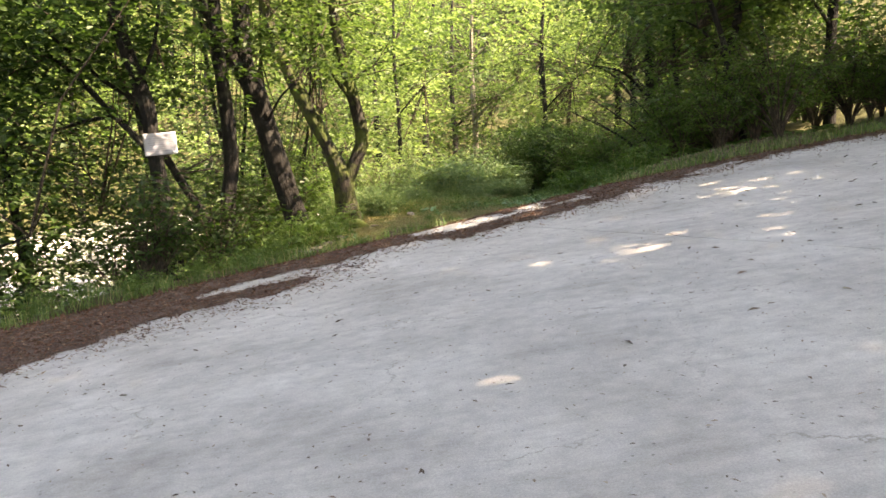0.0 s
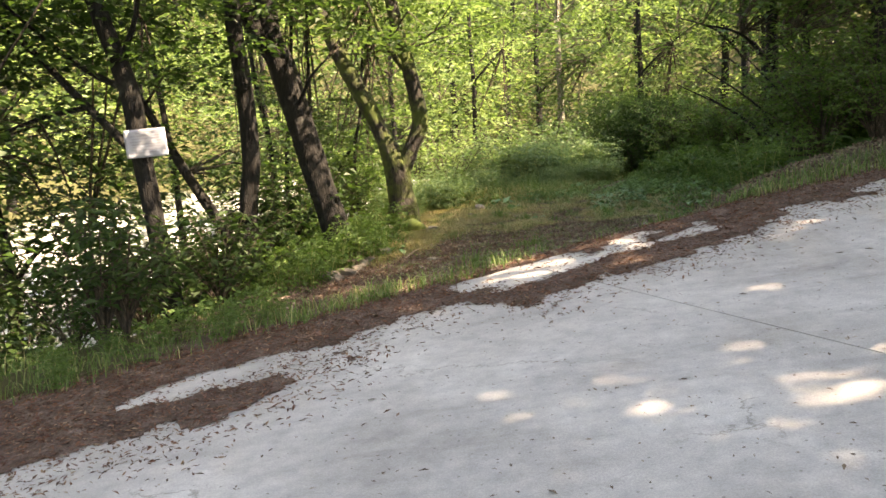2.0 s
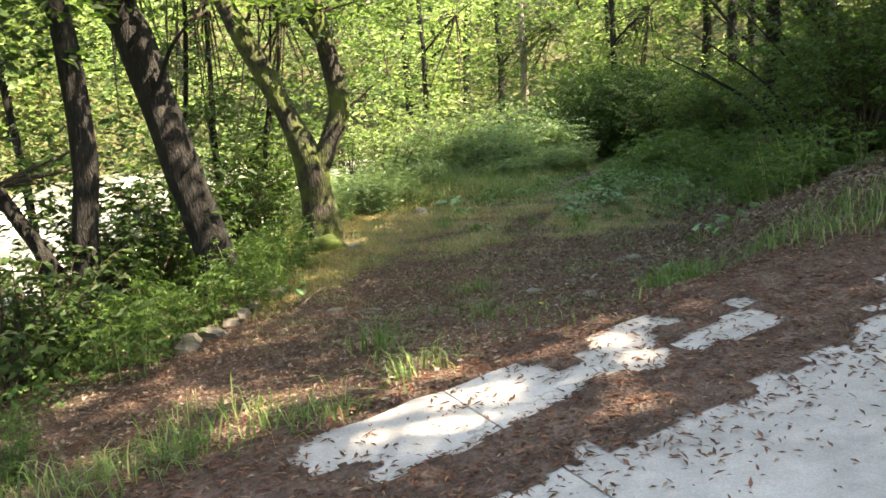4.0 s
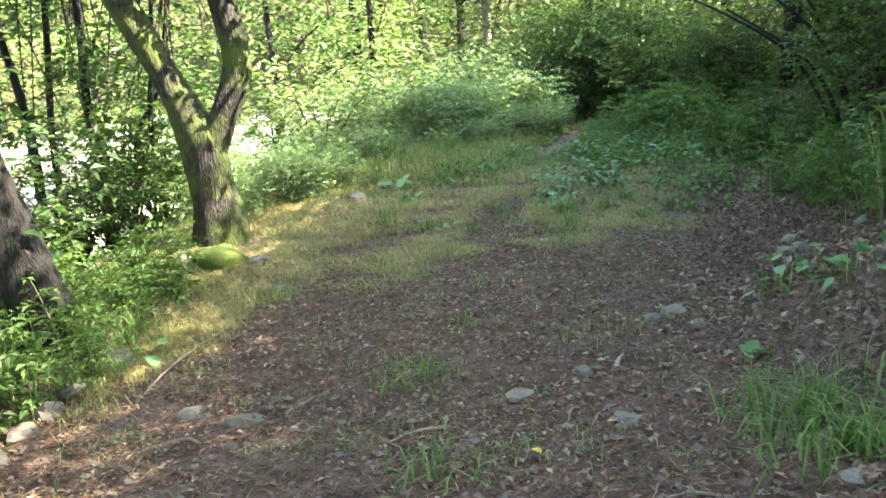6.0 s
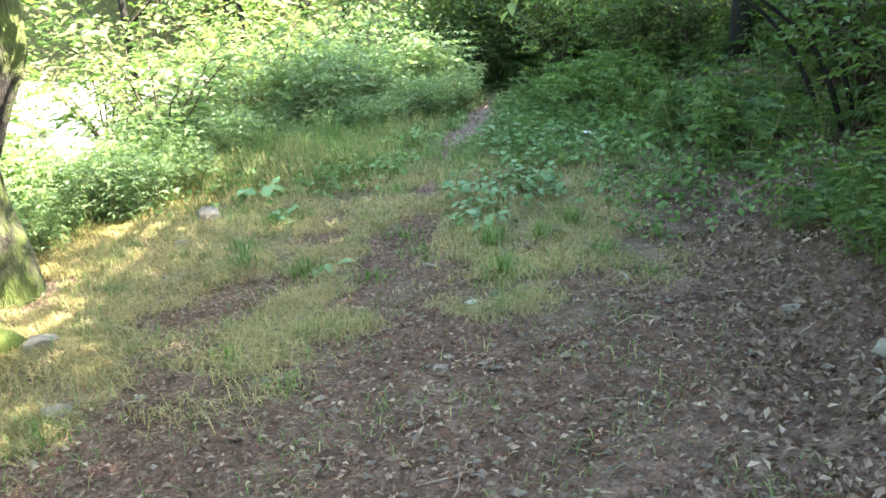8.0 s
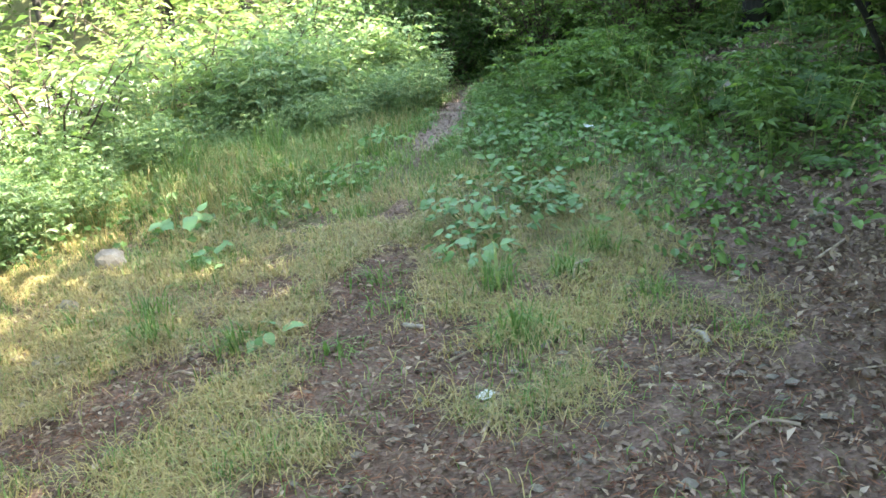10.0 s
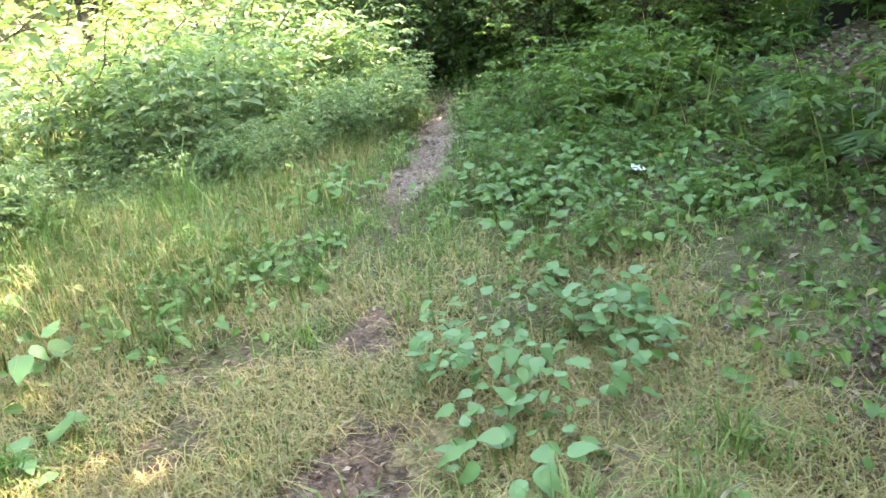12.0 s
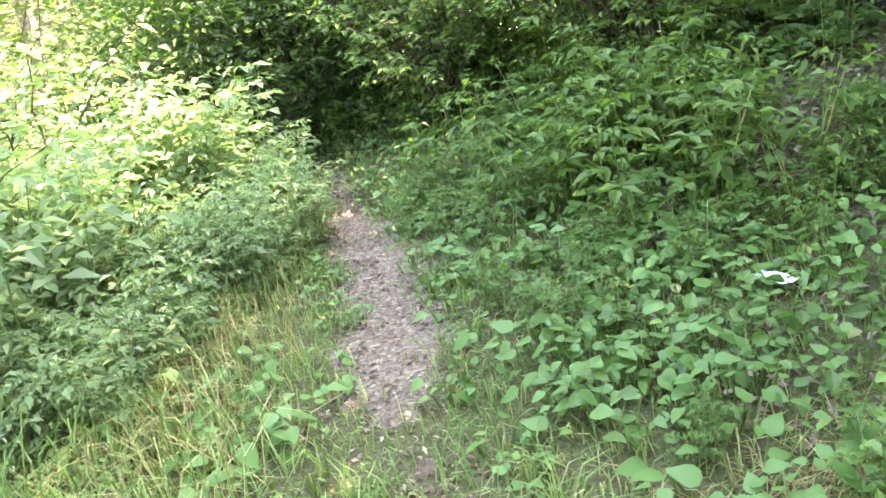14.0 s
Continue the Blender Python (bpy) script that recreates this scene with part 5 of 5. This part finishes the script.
for i in range(95):
    y = r.uniform(13.6, 23.5)
    x = r.uniform(3.9 if y < 17 else 3.3, 6.0) + 0.05 * (y - 14)
    if not on_log_slope(x, y) or i % 2 == 0:
        fern(x, y, r.uniform(0.6, 1.25), i)
for i in range(12):
    y = r.uniform(13.4, 16.8)
    fern(r.uniform(2.95, 3.6) + 0.12 * (y - 13.4), y, r.uniform(0.55, 0.95), 120 + i)
for i in range(12):
    y = r.uniform(12.6, 18.6)
    fern(r.uniform(-4.4, -3.0), y, r.uniform(0.6, 1.0), 80 + i)


def broad_leaf(seed, mat):
    """One broad wavy leaf blade with a fold, on its stalk's end at the origin, pointing along x."""
    r = random.Random(seed)
    nx_, ny_ = 6, 4
    vs = []
    for i in range(nx_ + 1):
        t = i / nx_
        w = 0.34 * math.sin(math.pi * (0.03 + 0.97 * t) ** 0.58) ** 0.95 if i < nx_ else 0.006
        for j in range(ny_ + 1):
            s = j / ny_ * 2 - 1
            z = 0.1 * abs(s) * w + 0.03 * math.sin(9 * t + seed) * abs(s) - 0.2 * t * t
            vs.append((t, s * w, z + r.uniform(-0.012, 0.012)))
    fs = [(i * (ny_ + 1) + j, (i + 1) * (ny_ + 1) + j, (i + 1) * (ny_ + 1) + j + 1, i * (ny_ + 1) + j + 1) for i in range(nx_) for j in range(ny_)]
    return soup("leaf", vs, fs, mat, True)


BLADES = [broad_leaf(i, LEAF_DOCK) for i in range(4)]
GREEN_BLADES = [broad_leaf(i + 4, LEAF_LOW) for i in range(4)]


def broad_plant(x, y, count, spread, size, height, seed, label, kinds=BLADES):
    r = random.Random(seed)
    top = tagged(new("broad_leaved_plant"), label, "plant", "broad-leaved plants")
    top.location = (x, y, gz(x, y))
    for i in range(count):
        a, d = r.uniform(0, 2 * math.pi), spread * math.sqrt(r.uniform(0, 1))
        px, py = d * math.cos(a), d * math.sin(a)
        h = height * r.uniform(0.35, 1.0) + gz(x + px, y + py) - gz(x, y)
        lf = part("leaf", kinds[i % 4], top)
        lf.matrix_basis = pose(px, py, h, r.uniform(-30, 30), r.uniform(-28, 34), math.degrees(a) + r.uniform(-70, 70)) @ Matrix.Scale(size * r.uniform(0.6, 1.25), 4)
    st = [tube([(d * 0.5 * math.cos(i), d * 0.5 * math.sin(i), -0.05), (d * math.cos(i), d * math.sin(i), height * 0.7)], [0.004, 0.003], 4) for i, d in ((k * 2.4, spread * (k % 5) / 5) for k in range(min(count, 16)))]
    v, f = joined(st)
    tagged(part("stalk", soup("stalk", v, f, LEAF_GRASS), top), kind="stuff")


broad_plant(1.62, 17.85, 260, 0.46, 0.064, 0.25, 1, "clump of broad blue-green leaves beside the path")
broad_plant(1.35, 17.3, 36, 0.24, 0.09, 0.14, 2, "clump of broad blue-green leaves beside the path")
broad_plant(1.95, 18.0, 28, 0.24, 0.095, 0.15, 9, "clump of broad blue-green leaves beside the path")
broad_plant(-0.45, 18.6, 12, 0.2, 0.13, 0.16, 3, "small broad-leaved plant in dry grass")
broad_plant(-0.12, 17.85, 9, 0.16, 0.12, 0.1, 4, "small broad-leaved plant in dry grass")
broad_plant(0.24, 16.64, 7, 0.1, 0.1, 0.08, 5, "small broad-leaved plant in dry grass")
broad_plant(2.07, 12.95, 20, 0.2, 0.085, 0.2, 6, "broad-leaved plant at the foot of the bank")
broad_plant(2.2, 12.5, 14, 0.18, 0.08, 0.2, 7, "broad-leaved plant at the foot of the bank")
broad_plant(1.64, 12.14, 4, 0.08, 0.1, 0.06, 8, "small round-leaved plant on brown litter")
broad_plant(-1.55, 13.6, 8, 0.16, 0.13, 0.12, 10, "broad-leaved plant beside the bank stones")
for i in range(92):
    rr = random.Random(400 + i)
    y = rr.uniform(18.6, 22.4)
    x = rr.uniform(1.85, 3.4) + 0.2 * max(0, y - 19.4)
    if (x - 2.75) ** 2 + (y - 19.6) ** 2 < 0.12:
        continue
    broad_plant(x, y, rr.randint(20, 28), 0.25, rr.uniform(0.055, 0.088), 0.14, 500 + i, "low plant with rounded green leaves", GREEN_BLADES)
for i in range(16):
    rr = random.Random(450 + i)
    y = rr.uniform(18.6, 20.8)
    broad_plant(rr.uniform(0.0, 0.85) + 0.2 * (y - 19), y, rr.randint(7, 12), 0.2, rr.uniform(0.06, 0.09), 0.16, 550 + i, "low plant with rounded green leaves", GREEN_BLADES)


for i in range(46):
    rr = random.Random(900 + i)
    y = rr.uniform(19.3, 23.0)
    cx = float(np.interp(y, [k[1] for k in TRAIL], [k[0] for k in TRAIL]))
    side = 1 if i % 2 else -1
    broad_plant(cx + side * rr.uniform(0.17, 0.34), y, rr.randint(7, 12), 0.1, rr.uniform(0.035, 0.055), 0.09, 950 + i, "small leafy weed at the trail edge", GREEN_BLADES)


def tuft(x, y, n, height, spread, seed, label="tuft of fresh green grass"):
    rng = np.random.default_rng(seed)
    n = int(n * 0.65)
    a, d = rng.uniform(0, 2 * np.pi, n), 1.3 * spread * rng.uniform(0, 1, n)
    at = np.stack([d * np.cos(a), d * np.sin(a), np.full(n, -0.02)], 1)
    v, f = blades(rng, at, height * (1.15 - 0.5 * d / (1.3 * spread)), 0.0075, 1.15)
    ob = tagged(new("grass_tuft", soup("grass_tuft", v, f, LEAF_TUFT)), label, "grass", "grass tufts", "stuff")
    ob.location = (x, y, gz(x, y))


TUFTS = ((-0.32, 11.0, 110, 0.3, 0.16), (0.33, 11.55, 80, 0.17, 0.18), (0.25, 12.6, 170, 0.16, 0.22), (1.66, 11.5, 420, 0.2, 0.26), (-1.75, 13.9, 120, 0.42, 0.22),
         (1.6, 11.0, 330, 0.2, 0.22), (-0.95, 14.6, 60, 0.2, 0.15), (1.38, 16.85, 150, 0.24, 0.15), (2.0, 17.15, 150, 0.22, 0.16), (0.79, 17.2, 110, 0.13, 0.15),
         (0.4, 18.95, 120, 0.24, 0.14), (0.85, 19.0, 120, 0.18, 0.14), (0.07, 16.6, 110, 0.2, 0.1), (-0.41, 17.2, 100, 0.22, 0.12), (-0.26, 17.8, 100, 0.18, 0.12), (-0.23, 15.24, 80, 0.14, 0.09),
         (0.52, 16.36, 80, 0.13, 0.12), (0.12, 14.8, 90, 0.12, 0.14), (1.35, 16.27, 170, 0.22, 0.14), (1.76, 16.9, 130, 0.2, 0.1), (2.06, 16.47, 110, 0.16, 0.12), (-0.36, 16.88, 90, 0.22, 0.1),
         (0.16, 18.6, 90, 0.16, 0.13), (0.8, 16.8, 110, 0.12, 0.13), (2.18, 15.88, 70, 0.12, 0.14), (0.48, 19.15, 80, 0.18, 0.13), (-1.2, 16.6, 70, 0.12, 0.15), (-0.8, 17.2, 70, 0.14, 0.13), (2.5, 16.7, 60, 0.12, 0.12))
for i, k in enumerate(TUFTS):
    tuft(*k, 600 + i)
rr = random.Random(37)
for i in range(40):
    y = rr.uniform(18.2, 23.0)
    cx = float(np.interp(y, [k[1] for k in TRAIL], [k[0] for k in TRAIL]))
    tuft(cx + (1 if i % 2 else -1) * rr.uniform(0.16, 0.4), y, rr.randint(30, 60), rr.uniform(0.1, 0.2), 0.12, 800 + i, "short green grass tuft at the trail edge")
rr = random.Random(31)
for i in range(15):
    u = rr.uniform(3.2, 5.2)
    v = 8.3 + rr.uniform(-0.15, 0.35)
    tuft(u * UD.x + v * VD.x, u * UD.y + v * VD.y, rr.randint(18, 50), rr.uniform(0.14, 0.26), rr.uniform(0.08, 0.22), 650 + i, "sunlit tuft of pale green grass on the verge")
for i in range(30):
    y = rr.uniform(19.0, 23.5)
    tuft(rr.uniform(-1.4, 0.2) + 0.33 * (y - 19), y, 70, rr.uniform(0.35, 0.6), 0.2, 700 + i, "tall green grass among herbs")

# ---- stones ----
row = ((-1.7, 13.55, 0.13, 0.1, 0.09), (-1.82, 13.2, 0.1, 0.09, 0.07), (-1.85, 12.95, 0.1, 0.08, 0.07), (-1.88, 12.72, 0.1, 0.09, 0.06), (-1.93, 12.42, 0.17, 0.13, 0.08), (-2.07, 12.22, 0.14, 0.12, 0.08), (-1.95, 11.9, 0.12, 0.1, 0.07))
for i, k in enumerate(row):
    stone(k[0], k[1], k[2] * 0.78, k[3] * 0.78, k[4] * 0.85, STONE, "pale grey stone in a row along the bank", 10 + i, i * 37, 0.3, "bank edge stones")
stone(-1.66, 15.72, 0.2, 0.17, 0.13, STONE_MOSS, "rounded stone covered in bright green moss", 8, 20, 0.3, cuts=3)
stone(-2.02, 15.85, 0.11, 0.09, 0.08, STONE, "grey stone beside the forked tree", 4, 50, 0.3)
stone(-1.95, 15.2, 0.12, 0.1, 0.08, STONE, "grey stone beside the forked tree", 5, 80, 0.3)
stone(-1.35, 15.75, 0.1, 0.08, 0.05, STONE, "small grey stone on the bank", 6, 10, 0.3)
loose = ((-0.62, 12.45, 0.14, 0.09, 0.04), (-0.96, 12.66, 0.12, 0.09, 0.04), (1.08, 11.78, 0.09, 0.07, 0.03), (0.68, 12.2, 0.11, 0.07, 0.04), (1.54, 13.05, 0.12, 0.09, 0.07), (1.42, 13.0, 0.07, 0.06, 0.05), (1.62, 12.8, 0.09, 0.07, 0.03),
         (0.98, 12.37, 0.08, 0.05, 0.04), (2.38, 13.3, 0.07, 0.06, 0.06), (2.45, 12.98, 0.08, 0.07, 0.07), (3.06, 14.8, 0.12, 0.09, 0.12), (0.81, 14.77, 0.07, 0.06, 0.03), (-0.9, 17.5, 0.1, 0.08, 0.06), (2.25, 13.05, 0.07, 0.06, 0.05),
         (3.18, 16.9, 0.12, 0.08, 0.05), (3.63, 18.85, 0.16, 0.11, 0.09), (3.95, 19.43, 0.17, 0.13, 0.1), (3.87, 18.92, 0.15, 0.1, 0.09), (1.5, 10.8, 0.08, 0.06, 0.03), (1.6, 11.25, 0.07, 0.05, 0.03), (-1.0, 14.9, 0.12, 0.1, 0.03), (2.65, 13.4, 0.1, 0.08, 0.07))
for i, k in enumerate(loose):
    stone(k[0], k[1], k[2] * 0.64, k[3] * 0.64, k[4] * 0.7, STONE, "grey stone lying in brown litter", 30 + i, i * 71, 0.42, "loose path stones")
stone(-0.78, 18.1, 0.09, 0.08, 0.07, STONE, "pale rounded stone in the grass", 60, 0, 0.25)
rng = np.random.default_rng(77)
chunks = []
for i in range(1000):
    x, y = rng.uniform(-1.3, 2.4), rng.uniform(10.3, 17)
    s = rng.uniform(0.008, 0.032)
    v = np.array([(1, 0, 0), (-1, 0, 0), (0, 1, 0), (0, -1, 0), (0, 0, 1), (0, 0, -1)]) * rng.uniform(0.6, 1.4, (6, 1)) * [s, s * 0.8, s * 0.5] + [x, y, gz(x, y) + s * 0.3]
    chunks.append((v, np.array([(0, 2, 4), (2, 1, 4), (1, 3, 4), (3, 0, 4), (2, 0, 5), (1, 2, 5), (3, 1, 5), (0, 3, 5)])))
tagged(new("gravel", soup("gravel", *joined(chunks), STONE)), "small stones strewn on the soil", "gravel", kind="stuff")


def stick(points, r0, mat, label, seed):
    p = curve_points([(*q, r0 * (1 - 0.5 * i / (len(points) - 1))) for i, q in enumerate(points)], 12)
    x0, y0 = p[0, 0], p[0, 1]
    pts = [(a - x0, b - y0, gz(a, b) - gz(x0, y0) + c + r0 * 0.7) for a, b, c, _ in p]
    v, f = tube(pts, [max(0.002, k) for k in p[:, 3]], 7, 0.25, seed)
    ob = tagged(new("stick", soup("stick", v, f, mat, True)), label, "stick", "fallen sticks")
    ob.location = (x0, y0, gz(x0, y0))


rr = random.Random(9)
for i in range(40):
    x, y, a, l = rr.uniform(-1.0, 2.6), rr.uniform(10.6, 18.5), rr.uniform(0, 6.3), rr.uniform(0.08, 0.3)
    stick([(x, y, 0), (x + l * 0.5 * math.cos(a), y + l * 0.5 * math.sin(a), 0.012), (x + l * math.cos(a + 0.25), y + l * math.sin(a + 0.25), 0)], rr.uniform(0.004, 0.009), DEADWOOD, "thin dead brown stick on the ground", i)
stick([(0.86, 16.58, 0.01), (0.9, 16.55, 0.012), (0.97, 16.52, 0.01)], 0.013, PALE_WOOD, "pale piece of dry wood on the path", 50)
stick([(1.12, 12.34, 0), (1.14, 12.42, 0.012), (1.18, 12.5, 0.005)], 0.014, PALE_WOOD, "pale piece of dry wood on the path", 51)
stick([(2.02, 15.8, 0), (2.03, 15.87, 0.02), (2.02, 15.95, 0.015)], 0.014, PALE_WOOD, "pale splintered piece of wood", 52)
stick([(4.2, 19.76, -0.02), (4.36, 19.8, -0.01), (4.6, 19.92, 0.0)], 0.07, RUSTY_LOG, "orange-brown rotting log on the bank", 53)
stick([(-1.15, 14.1, 0), (-1.3, 13.4, 0.03), (-1.35, 12.9, 0)], 0.01, DEADWOOD, "long thin dead branch on the soil", 54)
for i in range(34):
    x, y, a, l = rr.uniform(1.9, 4.2), rr.uniform(12.3, 17.2), rr.uniform(0, 6.3), rr.uniform(0.1, 0.26)
    stick([(x, y, 0.02), (x + l * 0.5 * math.cos(a), y + l * 0.5 * math.sin(a), 0.05), (x + l * math.cos(a + 0.3), y + l * math.sin(a + 0.3), 0.03)], rr.uniform(0.004, 0.011), DEADWOOD, "thin dead twig on the leafy bank", 100 + i)
for i in range(5):
    stone(rr.uniform(2.3, 3.2), rr.uniform(12.6, 15.2), rr.uniform(0.04, 0.06), rr.uniform(0.04, 0.06), rr.uniform(0.03, 0.05), STONE, "grey stone lying on the leafy bank", 80 + i, i * 50, 0.25, "bank stones")
# bare branches leaning out of the bank
for i, (x, y, dx, dz) in enumerate(((4.3, 17.5, -1.1, 1.3), (4.5, 17.7, -1.3, 1.7), (4.6, 17.3, -0.9, 1.8), (4.4, 18.0, -1.5, 1.5), (5.0, 17.0, -1.0, 2.0), (4.9, 19.0, -1.2, 1.9))):
    top = tagged(new("leaning_branch", limb_mesh("leaning_branch", [(0, 0, -0.1, 0.025), (dx * 0.4, -0.1, dz * 0.55, 0.019), (dx * 1.2, -0.2, dz, 0.009)], BARK, 7, 12, 0.2, i)), "bare dark branch leaning out of the bank", "branch", "leaning branches")
    top.location = (x, y, gz(x, y))


def scrap(x, y, w, l, seed, label):
    """A crumpled piece of white packaging."""
    bm = bmesh.new()
    bmesh.ops.create_grid(bm, x_segments=12, y_segments=9, size=0.5)
    for v in bm.verts:
        v.co.z = 0.22 * noise.noise(v.co * 4 + Vector((seed, 0, 0))) + 0.12 * noise.noise(v.co * 9) + 0.25
        v.co = Vector((v.co.x * l, v.co.y * w, v.co.z * w))
    bmesh.ops.solidify(bm, geom=bm.faces[:], thickness=0.002)
    ob = tagged(new("scrap", mesh_of("scrap", bm, SCRAP, False)), label, "litter")
    ob.matrix_basis = pose(x, y, gz(x, y) + (0.02 if seed == 1 else 0.06), 0, 0, seed * 50)


scrap(1.07, 15.65, 0.05, 0.07, 1, "small crumpled white paper scrap")
scrap(2.8, 19.75, 0.07, 0.15, 2, "crumpled white plastic wrapper among leaves")
yellow = tagged(new("yellow_leaf", soup("yellow_leaf", *leaves(np.random.default_rng(2), np.array([[0.0, 0, 0.02]]), np.array([[0, 0, 1.0]]), 0.06, 0.7, fine=True), plain("yellow_leaf", (0.6, 0.42, 0.03), 0.5))), "single bright yellow fallen leaf", "leaf")
yellow.location = (0.72, 11.55, gz(0.72, 11.55) + 0.01)

# ---- hanging twig with fresh leaves over the path ----
top = tagged(new("hanging_twig"), "thin twig with fresh green leaves hanging down", "twig")
top.location = (1.47, 16.65, 1.17)
part("stem", soup("stem", *tube([(0.5, 0.3, 1.6), (0.2, 0.1, 0.7), (0.02, 0, 0.12), (0, 0, 0.05)], [0.008, 0.005, 0.003, 0.002], 5), TWIG, True), top)
# twig leaves take the brighter colour to look sunlit though they hang in shade
SUNLIT_BLADES = [broad_leaf(i + 8, LEAF_SUNLIT) for i in range(4)]
for i in range(5):
    lf = part("leaf", SUNLIT_BLADES[i % 4], top)
    lf.matrix_basis = pose(0.02 * i - 0.03, 0, 0.05 + 0.05 * i, 0, 35 + 10 * i, 140 * i) @ Matrix.Scale(0.085, 4)

# ---- notice on the tree ----
W, H = 0.42, 0.29
notice = tagged(new("notice"), "white printed paper notice pinned to a tree trunk", "notice")
notice.matrix_basis = pose(-3.72, 11.3, 1.17, 90, -4, 16)
bm = bmesh.new()
bmesh.ops.create_grid(bm, x_segments=16, y_segments=12, size=0.5)
for v in bm.verts:
    v.co = Vector((v.co.x * W, v.co.y * H, 0.012 * math.sin(v.co.x * 5) + 0.012 * noise.noise(v.co * 5)))
bmesh.ops.solidify(bm, geom=bm.faces[:], thickness=0.0012)
part("paper", mesh_of("paper", bm, PAPER), notice)
rr = random.Random(4)
for i in range(8):
    w = W * (0.45 if i == 0 else rr.uniform(0.66, 0.84))
    bm = bmesh.new()
    bmesh.ops.create_grid(bm, x_segments=14, y_segments=1, size=0.5)
    y0 = H * (0.36 - 0.098 * i)
    for v in bm.verts:
        x, y = v.co.x * w, v.co.y * (0.01 if i else 0.014) + y0
        q = Vector((x / W, y / H, 0))
        v.co = Vector((x, y, 0.012 * math.sin(q.x * 5) + 0.012 * noise.noise(q * 5) + 0.0035))
    part("text_line", mesh_of("text_line", bm, INK), notice)
for sx in (-1, 1):
    bm = bmesh.new()
    bmesh.ops.create_cone(bm, cap_ends=True, segments=10, radius1=0.006, radius2=0.003, depth=0.008)
    part("pin", mesh_of("pin", bm, INK), notice).location = (0.06 * sx, H * 0.43, 0.012)
